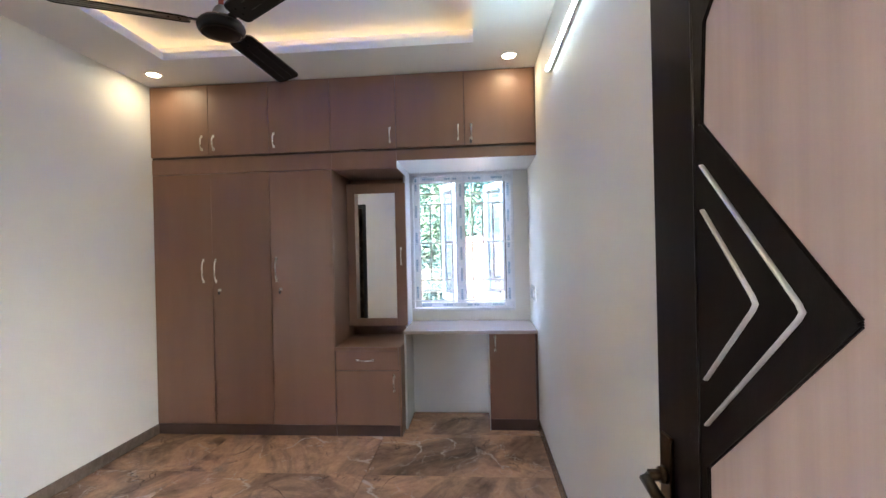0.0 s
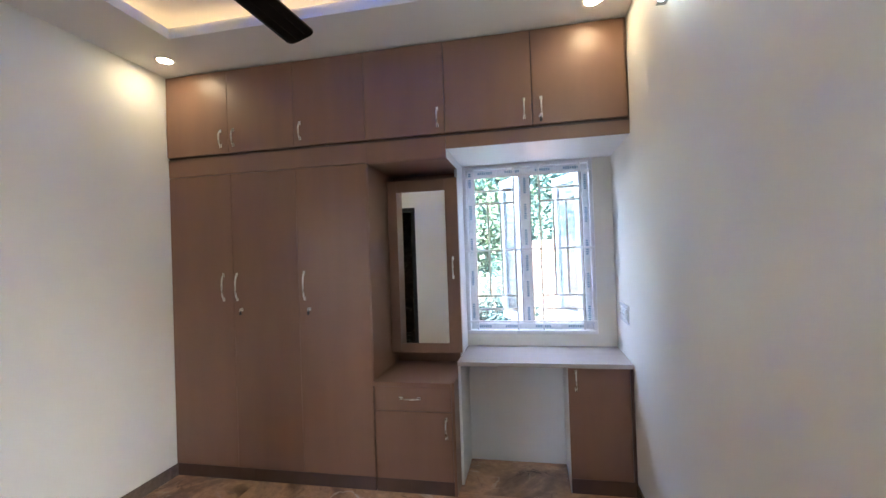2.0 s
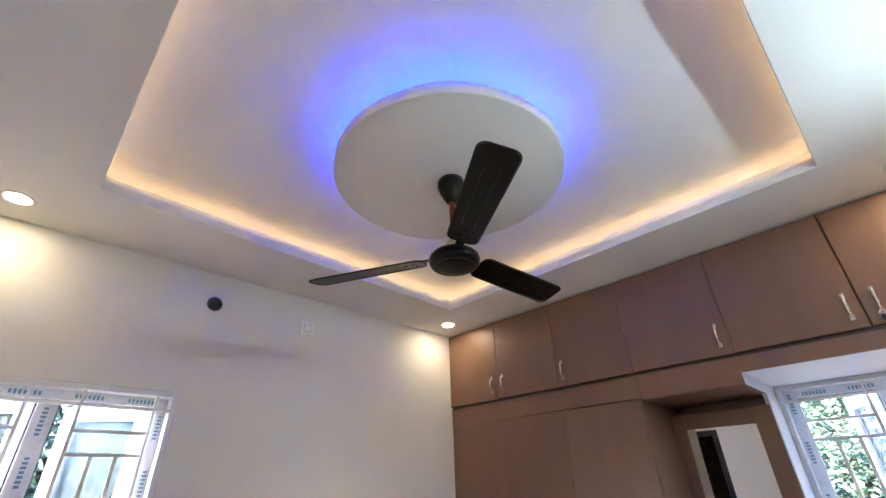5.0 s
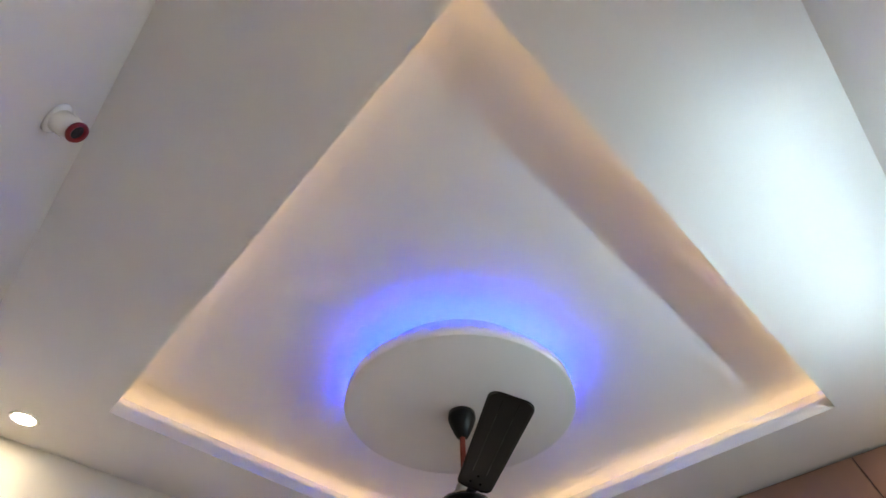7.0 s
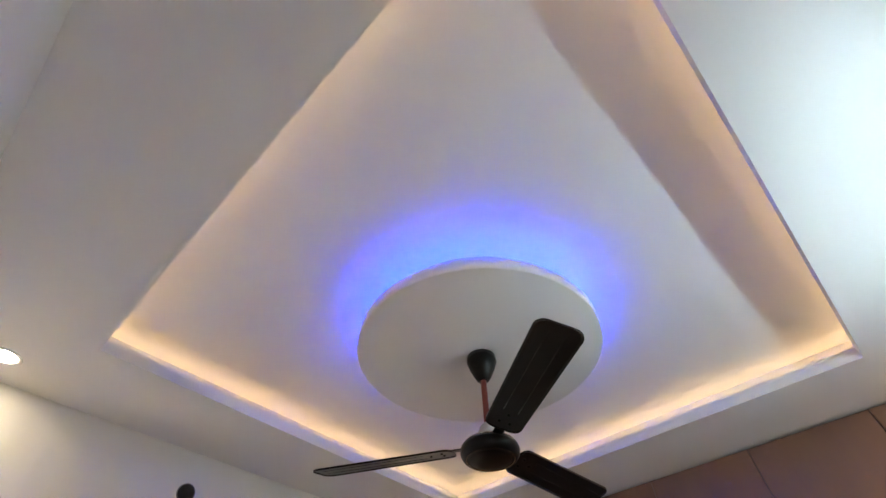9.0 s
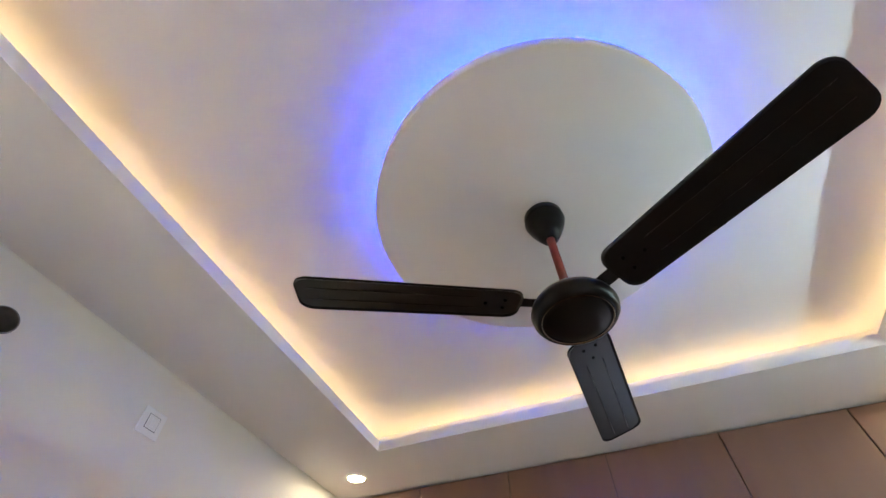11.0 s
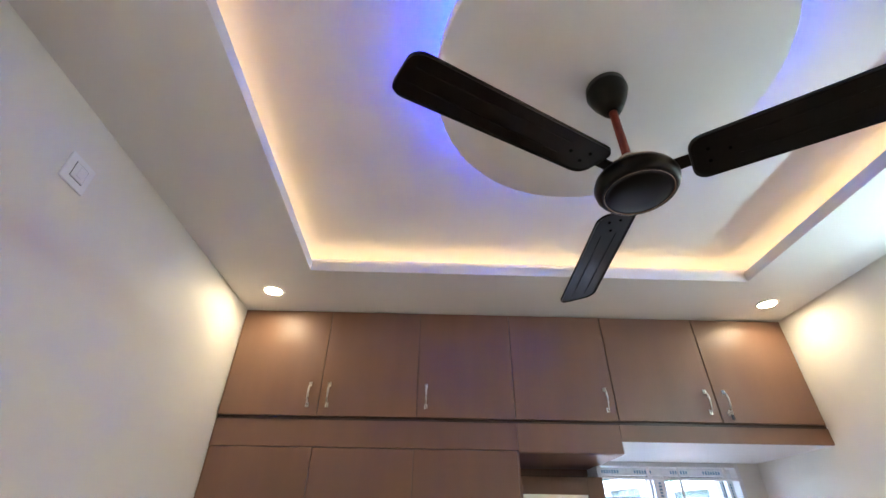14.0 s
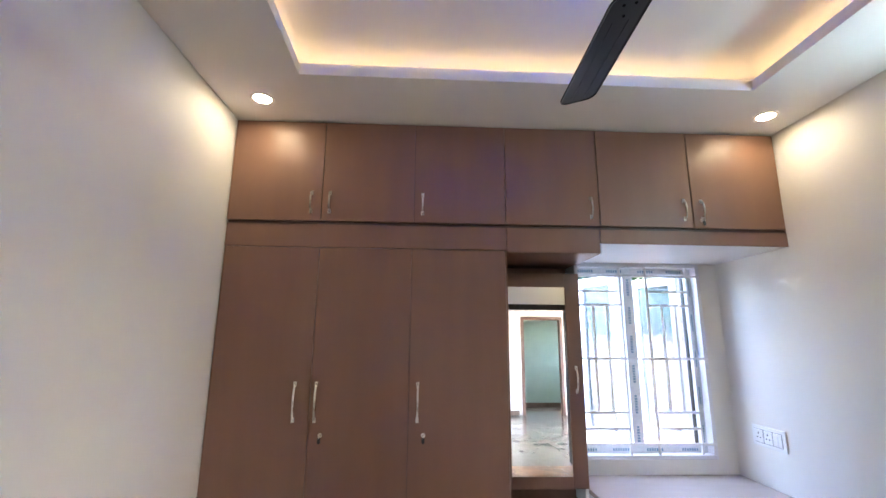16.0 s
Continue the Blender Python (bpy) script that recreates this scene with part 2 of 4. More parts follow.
def prism(outline, y0, y1, bevel=0.0):
    """An outline in x and z, drawn through from y0 to y1."""
    bm = bmesh.new()
    a = [bm.verts.new((x, y0, z)) for x, z in outline]
    b = [bm.verts.new((x, y1, z)) for x, z in outline]
    bm.faces.new(a)
    bm.faces.new(b[::-1])
    for k in range(len(a)):
        j = (k + 1) % len(a)
        bm.faces.new((a[j], a[k], b[k], b[j]))
    bmesh.ops.recalc_face_normals(bm, faces=bm.faces)
    if bevel:
        bmesh.ops.bevel(bm, geom=[e for e in bm.edges], offset=bevel, segments=1, affect="EDGES")
    return bm


def to_mesh(name, bm, mat):
    me = bpy.data.meshes.new(name)
    bm.to_mesh(me)
    bm.free()
    me.materials.append(mat)
    return me


def part(name, bm, mat, parent=None, label="", m=None):
    ob = new(name, to_mesh(name, bm, mat))
    ob.parent = parent
    if m is not None:
        ob.matrix_basis = m
    return tagged(ob, label)


def thing(name, m, label, category, group=""):
    ob = new(name)
    ob.matrix_basis = m
    ob.empty_display_size = 0.05
    return tagged(ob, label, category, group)


def structure(name, bm, mat, label="", category=""):
    return tagged(part(name, bm, mat), label, category, kind="structure")


# ---- the room's shell: wardrobe fronts lie at y = 0 ----
W, BACK, FAR, LOW, HIGH = 3.015, -2.98, 0.61, 2.754, 2.900
THICK = 0.20
WIN_Z0, WIN_Z1, WIN_W = 0.865, 2.10, 0.92
WIN_X0 = 1.97
WIN_Y0 = -2.82
# corners of the raised middle, not quite square: north-west, north-east, south-east, south-west
TRAY = [(0.450, -0.440), (2.567, -0.432), (2.545, -2.530), (0.500, -2.503)]


def walled(name, axis, at, thick, u0, u1, holes, mat, z0=0.0, z1=3.1, label="", category="wall"):
    """A wall along x (axis 'x') or y, from at to at + thick, with rectangular openings (u0, u1, z0, z1) through it."""
    bm = bmesh.new()

    def piece(a, b, c, d):
        if b - a > 1e-4 and d - c > 1e-4:
            lo, hi = min(at, at + thick), max(at, at + thick)
            if axis == "x":
                add_box(bm, a, b, lo, hi, c, d)
            else:
                add_box(bm, lo, hi, a, b, c, d)
    u = u0
    for a, b, c, d in sorted(holes):
        piece(u, a, z0, z1)
        piece(a, b, z0, c)
        piece(a, b, d, z1)
        u = b
    piece(u, u1, z0, z1)
    return structure(name, bm, mat, label, category)


walled("wall_west", "y", 0.0, -THICK, BACK - THICK, FAR + THICK, [(WIN_Y0, WIN_Y0 + WIN_W, WIN_Z0 - 0.005, WIN_Z1 - 0.005), (-1.882, -1.802, 2.537, 2.617)], wall_paint, label="cream painted plaster wall with a window opening")
walled("wall_east", "y", W, THICK, BACK, FAR + THICK, [], wall_paint, label="plain cream painted plaster wall")
walled("wall_north", "x", FAR, THICK, 0.0, W, [(WIN_X0, WIN_X0 + WIN_W, WIN_Z0, WIN_Z1)], wall_paint, label="cream painted wall behind the wardrobe and desk")
DOOR_X0, DOOR_X1, DOOR_H = 2.10, 3.065, 2.055
BATH_X0, BATH_X1, BATH_H = 0.02, 0.76, 2.17
walled("wall_south", "x", BACK, -THICK, 0.0, W + 0.2, [(BATH_X0, BATH_X1, 0.0, BATH_H), (DOOR_X0, DOOR_X1, 0.0, DOOR_H)], wall_paint, label="cream painted wall with two doorways")


# false ceiling: lowered border, upright lip, cove and raised middle, in one mesh
def add_slab(bm, corners, z0, z1):
    """A level four-cornered slab."""
    low = [bm.verts.new((x, y, z0)) for x, y in corners]
    top = [bm.verts.new((x, y, z1)) for x, y in corners]
    bm.faces.new(low)
    bm.faces.new(top[::-1])
    for k in range(4):
        bm.faces.new((low[k], top[k], top[(k + 1) % 4], low[(k + 1) % 4]))


def widened(d):
    """The tray's corners, moved outwards by d."""
    return [(x + d * sx_, y + d * sy_) for (x, y), (sx_, sy_) in zip(TRAY, ((-1, 1), (1, 1), (1, -1), (-1, -1)))]


def add_rim(bm, inner, outer, z0, z1):
    for k in range(4):
        j = (k + 1) % 4
        add_slab(bm, [inner[k], inner[j], outer[j], outer[k]], z0, z1)


bm = bmesh.new()
B, LIP, COVE_IN = 0.02, 0.050, 0.13
add_rim(bm, TRAY, [(-0.01, FAR + 0.01), (W + 0.01, FAR + 0.01), (W + 0.01, BACK - 0.01), (-0.01, BACK - 0.01)], LOW, LOW + B)
add_rim(bm, TRAY, widened(0.014), LOW + B, LOW + LIP)
add_rim(bm, widened(COVE_IN), widened(COVE_IN + 0.02), LOW + B, HIGH)
add_box(bm, -0.2, W + 0.2, BACK - 0.2, FAR + 0.2, HIGH, HIGH + 0.15)
bmesh.ops.remove_doubles(bm, verts=bm.verts, dist=1e-5)
bmesh.ops.recalc_face_normals(bm, faces=bm.faces)
structure("ceiling", bm, ceiling_paint, "white gypsum false ceiling with a raised cove-lit middle", "ceiling")

# subfloor; the tiles come last
structure("floor", block(-0.2, 5.2, -8.2, FAR + 0.2, -0.2, -0.012), grout, "polished brown veined marble tile floor", "floor")

SK = 0.078
structure("baseboard_west", block(0.0, 0.011, BACK, 0.012, 0.0, SK, 0.002), skirting_marble, "dark brown marble skirting tile", "skirting")
structure("baseboard_east", block(W - 0.011, W, BACK, 0.15, 0.0, SK, 0.002), skirting_marble, "dark brown marble skirting tile", "skirting")
structure("baseboard_south", block(BATH_X1 + 0.07, DOOR_X0 - 0.002, BACK, BACK + 0.011, 0.0, SK, 0.002), skirting_marble, "dark brown marble skirting tile", "skirting")

# hall, bathroom and the further room behind the two doorways
# Openings in the side walls are added out of view to daylight the hall.
walled("wall_hall_west", "y", 1.15, THICK, -6.62, BACK - THICK, [(-6.1, -5.4, 1.0, 2.0)], wall_paint, label="cream painted hall wall with an added, unseen daylight opening")
walled("wall_hall_east", "y", 5.0, THICK, -8.0, BACK - THICK, [(-6.2, -4.4, 0.7, 2.2), (-7.45, -7.0, 1.1, 1.9)], wall_paint, label="cream painted hall wall with an added, unseen daylight opening")
structure("wall_hall_north", block(W + 0.2, 5.0, BACK - THICK, BACK, 0, 3.1), wall_paint, "cream painted hall wall", "wall")
walled("wall_hall_south", "x", -6.62, -0.15, 1.15, 5.0, [(3.17, 4.10, 0.0, 2.06)], wall_paint, label="cream painted hall wall with a brown framed doorway")
structure("wall_green_room", block(1.35, 5.0, -7.85, -7.69, 0, 3.1), green_paint, "pale green painted wall of the further room", "wall")
structure("baseboard_green_room", block(1.35, 5.0, -7.69, -7.679, 0, 0.10), skirting_marble, "dark skirting tile", "skirting")
structure("wall_green_room_west", block(2.2, 2.35, -7.69, -6.77, 0, 3.1), green_paint, "pale green painted side wall", "wall")
structure("baseboard_hall", block(1.35, 3.10, -6.62, -6.609, 0, 0.09), skirting_marble, "dark skirting tile", "skirting")
structure("ceiling_hall", block(-0.2, 5.2, -8.0, BACK - THICK, 2.9, 3.1), ceiling_paint, "plain white hall ceiling", "ceiling")
structure("wall_bath_south", block(-0.2, 1.15, -4.75, -4.6, 0, 3.1), bath_marble, "dark marble tiled bathroom wall", "wall")
structure("wall_bath_west", block(-0.2, 0.0, -4.6, BACK - THICK, 0, 3.1), bath_marble, "dark marble tiled bathroom wall", "wall")
structure("wall_bath_east", block(1.135, 1.148, -4.6, BACK - THICK, 0, 2.9), bath_marble, "dark marble tiled bathroom wall", "wall")


def door_frame(name, x0, x1, h, y0, y1, mat, width, label):
    f = thing(name, pose((x0 + x1) / 2, y0, 0), label, "door frame")
    tagged(f, kind="structure")
    c, d = (x0 + x1) / 2, y1 - y0
    part("jamb", block(x0 - c, x0 - c + width, 0, d, 0, h, 0.004), mat, f)
    part("jamb", block(x1 - c - width, x1 - c, 0, d, 0, h, 0.004), mat, f)
    part("head", block(x0 - c + width, x1 - c - width, 0, d, h - width, h, 0.004), mat, f)
    return f


door_frame("trim_door", DOOR_X0, DOOR_X1, DOOR_H, BACK - 0.12, BACK + 0.006, door_dark, 0.075, "dark wenge wooden door frame of the bedroom")
door_frame("trim_bathroom", BATH_X0, BATH_X1, BATH_H, BACK - 0.1, BACK + 0.006, rubber, 0.06, "black bathroom door frame round a dark doorway")
door_frame("trim_hall", 3.17, 4.10, 2.06, -6.74, -6.612, brown_frame, 0.07, "brown wooden door frame of the further room")


# ---- bedroom door leaf, open against the side wall ----
def door_leaf():
    # local x runs from the hinge to the free edge, local y is the face's outward way
    width, height, t = 0.762, 1.965, 0.036
    d = thing("door_1", pose(2.985, -3.098, 0.006, 0, 0, 95.0), "open dark wenge door with pale panel and silver chevrons", "door")
    tagged(d, kind="structure")
    part("leaf", block(0, width, -t, 0, 0, height, 0.003), door_dark, d)
    e, h0, mid = 0.590, 0.165, 1.334
    out = [(h0, 0.30), (h0 + 0.05, 0.24), (e - 0.05, 0.24), (e, 0.30), (e, mid - 0.274), (e - 0.258, mid), (e, mid + 0.274), (e - 0.012, 1.768), (e - 0.062, 1.828), (h0 + 0.05, 1.828), (h0, 1.768)]
    part("pale_panel", prism(out, 0.0005, 0.006, 0.0015), door_light, d, "pale ash veneer panel with a pointed cut-out")
    rail = bmesh.new()
    pts = out + [out[0]]
    for (xa, za), (xb, zb) in zip(pts, pts[1:]):
        v = Vector((xb - xa, 0, zb - za))
        m = Matrix.Translation(((xa + xb) / 2, 0.006, (za + zb) / 2)) @ Matrix.Rotation(-math.atan2(v.z, v.x), 4, "Y")
        made = bmesh.ops.create_cube(rail, size=1.0)["verts"]
        bmesh.ops.transform(rail, verts=made, matrix=m @ Matrix.Diagonal((v.length + 0.002, 0.009, 0.010, 1)))
        bmesh.ops.bevel(rail, geom=list({ed for w in made for ed in w.link_edges}), offset=0.002, segments=2, affect="EDGES")
    part("moulding", rail, door_dark, d, "dark raised moulding")
    for tip, top, bottom in ((e - 0.183, 1.545, 1.122), (e - 0.107, 1.472, 1.196)):
        start = e + 0.008
        strip = sweep([(start, 0.003, top), (tip + 0.006, 0.003, mid + 0.010), (tip, 0.003, mid), (tip + 0.006, 0.003, mid - 0.010), (start, 0.003, bottom)], 0.0050, 0.5, 10)
        part("chevron_inlay", strip, silver_inlay, d, "silver chevron inlay")
    part("bead", sweep([(0.622, 0.0005, 0.08), (0.622, 0.0005, 1.0), (0.622, 0.0005, 1.90)], 0.0024, 1.0, 8), door_dark, d)
    plate = part("handle_plate", block(0.704, 0.742, 0.0, 0.009, 0.815, 1.052, 0.003, 2), bronze, d, "antique bronze handle plate")
    part("lever", sweep([(0.723, 0.0, 0.975), (0.723, 0.040, 0.975), (0.716, 0.050, 0.974), (0.67, 0.052, 0.966), (0.615, 0.048, 0.955)], 0.012, 0.7, 10), bronze, plate)
    part("rose", lathe([(0.0, 0.0), (0.017, 0.0), (0.015, 0.012), (0.0, 0.013)], 20), bronze, plate, m=pose(0.723, 0.008, 0.975, -90))
    part("keyhole", lathe([(0.0, -0.001), (0.009, 0.0), (0.009, 0.004), (0.0, 0.005)], 16), rubber, plate, m=pose(0.723, 0.009, 0.87, -90))
    for z in (0.2, 1.0, 1.75):
        part("hinge", sweep([(-0.004, -0.006, z - 0.05), (-0.004, -0.006, z + 0.05)], 0.007), steel, d)


door_leaf()


# ---- handles and locks ----
def bow_handle(parent, x, z, length, upright=True, y=0.0):
    """A nickel bow handle with two feet, on a front that faces -y."""
    h = length / 2
    out = 0.021
    pts = []
    for k in range(11):
        s = -1 + 2 * k / 10
        pts.append((0.0, y - out * (1 - s * s) ** 0.5 - 0.003, s * h))
    bm = sweep(pts, 0.0058, 0.9, 8)
    for s in (-1, 1):
        add_box(bm, -0.008, 0.008, y - 0.006, y, s * h - 0.012, s * h + 0.012, 0.002)
    m = pose(x, 0, z) if upright else pose(x, 0, z, 0, 90, 0)
    return part("handle", bm, steel, parent, "brushed nickel bow handle", m)


def cam_lock(parent, x, z, key=True):
    lock = part("lock", lathe([(0, 0), (0.011, 0.0), (0.011, 0.005), (0.008, 0.008), (0, 0.008)], 20), steel, parent, "nickel cam lock", pose(x, 0, z, 90))
    part("key", block(-0.0012, 0.0012, -0.010, 0.010, 0.008, 0.028, 0.0005), steel, lock)
    part("key_tag", prism([(-0.006, -0.006), (0.006, -0.006), (0.008, -0.030), (0.0, -0.036), (-0.008, -0.030)], -0.020, -0.017), rubber, lock, "dark key tag", pose(0, 0, 0, -90))


def front(name, parent, x0, x1, z0, z1, gap=0.0015, y=0.0, t=0.018, mat=None):
    """A laminate door or drawer front whose face lies at y; its origin is its lower left corner."""
    return part(name, block(gap, x1 - x0 - gap, 0, t, gap, z1 - z0 - gap, 0.0012), mat or laminate, parent, m=pose(x0, y, z0))


# ---- wardrobe ----
def wardrobe():
    w = thing("wardrobe", pose(0, 0, 0), "tall brown laminate three-door wardrobe with nickel handles", "wardrobe")
    part("body", block(0.004, 1.455, 0.0195, FAR - 0.004, 0.082, 2.173), laminate_dark, w)
    part("plinth", block(0.004, 1.455, 0.004, FAR - 0.004, 0.0, 0.082, 0.001), laminate_dark, w, "dark brown plinth")
    part("top_band", block(0.002, 1.462, 0.001, 0.0185, 2.052, 2.174, 0.001), laminate, w, "plain brown filler band")
    edges = [0.004, 0.487, 0.9635, 1.455]
    for k in range(3):
        d = front("door", w, edges[k], edges[k + 1], 0.084, 2.050)
        hx = (0.413, 0.515, 1.007)[k] - edges[k]
        bow_handle(d, hx, 1.288 - 0.084, 0.165)
        if k:
            cam_lock(d, (0.546, 1.037)[k - 1] - edges[k], 1.136 - 0.084)
    return w


wardrobe()


def dresser():
    x0, x1 = 1.459, 1.968
    MY = 0.355
    d = thing("dressing_unit", pose(0, 0, 0), "brown laminate dressing niche with a framed mirror door and drawer", "dresser")
    part("plinth", block(x0, x1 - 0.012, 0.004, FAR - 0.004, 0.0, 0.082, 0.001), laminate_dark, d, "dark brown plinth")
    part("lower_body", block(x0, x1 - 0.012, 0.0195, FAR - 0.004, 0.082, 0.652), laminate_dark, d)
    part("side_panel", block(x1 - 0.018, x1, 0.0, FAR - 0.004, 0.0, 0.683, 0.001), laminate, d)
    part("ledge", block(x0 - 0.004, x1 - 0.019, -0.012, FAR - 0.004, 0.656, 0.683, 0.003, 2), laminate, d, "brown laminate ledge")
    part("left_cheek", block(x0 - 0.003, x0 + 0.003, 0.0005, FAR - 0.004, 0.684, 2.042), laminate, d)
    part("right_cheek", block(1.950, 1.970, MY + 0.021, FAR - 0.004, 0.684, 2.098, 0.001), white_board, d, "white laminate cheek")
    part("back_board", block(x0 + 0.004, 1.940, FAR - 0.10, FAR - 0.09, 0.684, 2.04), laminate, d)
    part("top_band", block(1.463, 1.966, 0.001, 0.0185, 2.044, 2.174, 0.001), laminate, d, "plain brown filler band")
    part("band_return", block(1.9665, 1.971, 0.001, MY + 0.02, 2.044, 2.0985), white_board, d, "white edge strip")
    part("niche_top", block(x0 + 0.003, 1.966, 0.019, FAR - 0.004, 2.042, 2.06), laminate, d)
    part("cabinet_box", block(x0 + 0.008, 1.938, MY + 0.024, FAR - 0.11, 0.80, 1.99), laminate_dark, d)
    dr = front("drawer_front", d, x0, 1.949, 0.505, 0.653)
    bow_handle(dr, 0.23, 0.078, 0.115, upright=False)
    sd = front("door", d, x0, 1.949, 0.084, 0.503)
    bow_handle(sd, 1.911 - x0, 0.406 - 0.084, 0.11)
    # framed mirror door: four rails, mirror let in with a bevelled edge
    a0, a1, c0, c1 = x0 + 0.008, 1.966, 0.782, 1.985
    md = part("mirror_door", block(a0 + 0.05, a1 - 0.04, MY + 0.012, MY + 0.022, c0 + 0.04, c1 - 0.04), laminate, d, "brown framed mirror door")
    r0, r1, s0, s1 = 1.534, 1.880, 0.845, 1.902
    for nm, q in (("stile", (a0, r0, c0, c1)), ("stile", (r1, a1, c0, c1)), ("rail", (r0, r1, c0, s0)), ("rail", (r0, r1, s1, c1))):
        part(nm, block(q[0], q[1], MY, MY + 0.02, q[2], q[3], 0.002), laminate, md)
    part("mirror", block(r0 - 0.002, r1 + 0.002, MY + 0.008, MY + 0.0115, s0 - 0.002, s1 + 0.002), mirror_glass, md, "clear rectangular mirror")
    bow_handle(md, 1.924, 1.365, 0.13, True, MY)
    return d


dresser()


# ---- loft cabinets over the full width ----
def lofts():
    xs = [0.004, 0.484, 0.970, 1.458, 1.968, 2.487, 3.003]
    hx = [0.430, 0.526, 1.014, 1.923, 2.440, 2.538]
    first = (("loft_cabinet", 0), ("loft_cabinet", 2), ("loft_cabinet", 4))
    for nm, k in first:
        a, b = xs[k], xs[k + 2]
        u = thing(nm, pose(a, 0, 2.183), "brown laminate two-door loft cabinet under the ceiling", "cabinet", "loft cabinets in a row")
        part("body", block(0, b - a + (0.013 if k == 4 else 0), 0.0085, FAR - 0.004, -0.008, LOW - 2.183 - 0.002), laminate_dark, u)
        if k == 4:
            part("end_filler", block(b - a + 0.0015, W - a - 0.001, 0.006, 0.019, 0.003, LOW - 2.183 - 0.002), laminate, u)
        for j in (0, 1):
            g = 0.003 if (k + j) in (4, 5) else 0.0015
            d = front("door", u, xs[k + j] - a, xs[k + j + 1] - a, 0.005, LOW - 2.183 - 0.008, g, -0.012)
            bow_handle(d, hx[k + j] - xs[k + j], 2.290 - 2.188, 0.10)
            if k + j in (5,):
                cam_lock(d, hx[k + j] - xs[k + j] - 0.004, 2.235 - 2.188)


lofts()
win_band = thing("window_pelmet", pose(1.966, 0, 2.10), "brown laminate band under the loft beside a white soffit", "panel")
part("front_band", block(0.002, W - 1.966 - 0.002, 0.001, 0.0185, 0.0, 0.074, 0.001), laminate, win_band)
part("soffit_board", block(0.002, W - 1.966 - 0.002, 0.019, FAR - 0.002, 0.0, 0.014), white_board, win_band, "white laminate soffit board")


# ---- study desk ----
DESK_Y = 0.135
desk = thing("study_desk", pose(1.97, DESK_Y, 0), "wall-to-wall desk with a glossy taupe laminate top", "desk")
part("desktop", block(0.0, W - 1.97 - 0.002, -0.012, FAR - DESK_Y - 0.002, 0.752, 0.780, 0.003, 2), desk_laminate, desk)
part("side_panel", block(0.0, 0.016, 0.006, FAR - DESK_Y - 0.002, 0.0, 0.751, 0.001), white_board, desk, "white laminate side panel")
part("back_panel", block(0.017, 0.668, 0.36, 0.372, 0.0, 0.751, 0.001), white_board, desk, "white laminate back panel")
cab = thing("desk_cabinet", pose(2.64, DESK_Y, 0), "small brown laminate cabinet under the desk", "cabinet")
part("body", block(0.0, W - 2.64 - 0.003, 0.0195, FAR - DESK_Y - 0.003, 0.086, 0.7505), laminate_dark, cab)
part("side_panel", block(-0.004, 0.0, 0.002, 0.36, 0.0, 0.7505), white_board, cab, "white laminate side")
part("plinth", block(0.0, W - 2.64 - 0.003, 0.004, FAR - DESK_Y - 0.003, 0.0, 0.086), laminate_dark, cab, "dark brown plinth")
cdoor = front("door", cab, 0.0, W - 2.64 - 0.022, 0.088, 0.7495)
bow_handle(cdoor, 0.045, 0.676 - 0.088, 0.105)
part("end_filler", block(W - 2.64 - 0.0205, W - 2.64 - 0.003, 0.004, 0.019, 0.088, 0.7495), laminate_dark, cab)


# ---- windows: frame, mullion, grille, two open casements ----
def word_marks(parent, spots):
    """Printed words on the protective film, as plain bars: (x, y, z, turn, length)."""
    for x, y, z, turn, size in spots:
        bm = bmesh.new()
        length = size * 1.3
        for k in range(7):
            a = -length / 2 + k * length / 7
            h = 0.0095 if k % 3 else 0.008
            add_box(bm, a + 0.002, a + length / 7 - 0.004, -0.0004, 0.0004, -h, h)
        part("printed_word", bm, film_print, parent, m=Matrix.Translation((x, y, z)) @ Matrix.Rotation(radians(turn), 4, "Y"))


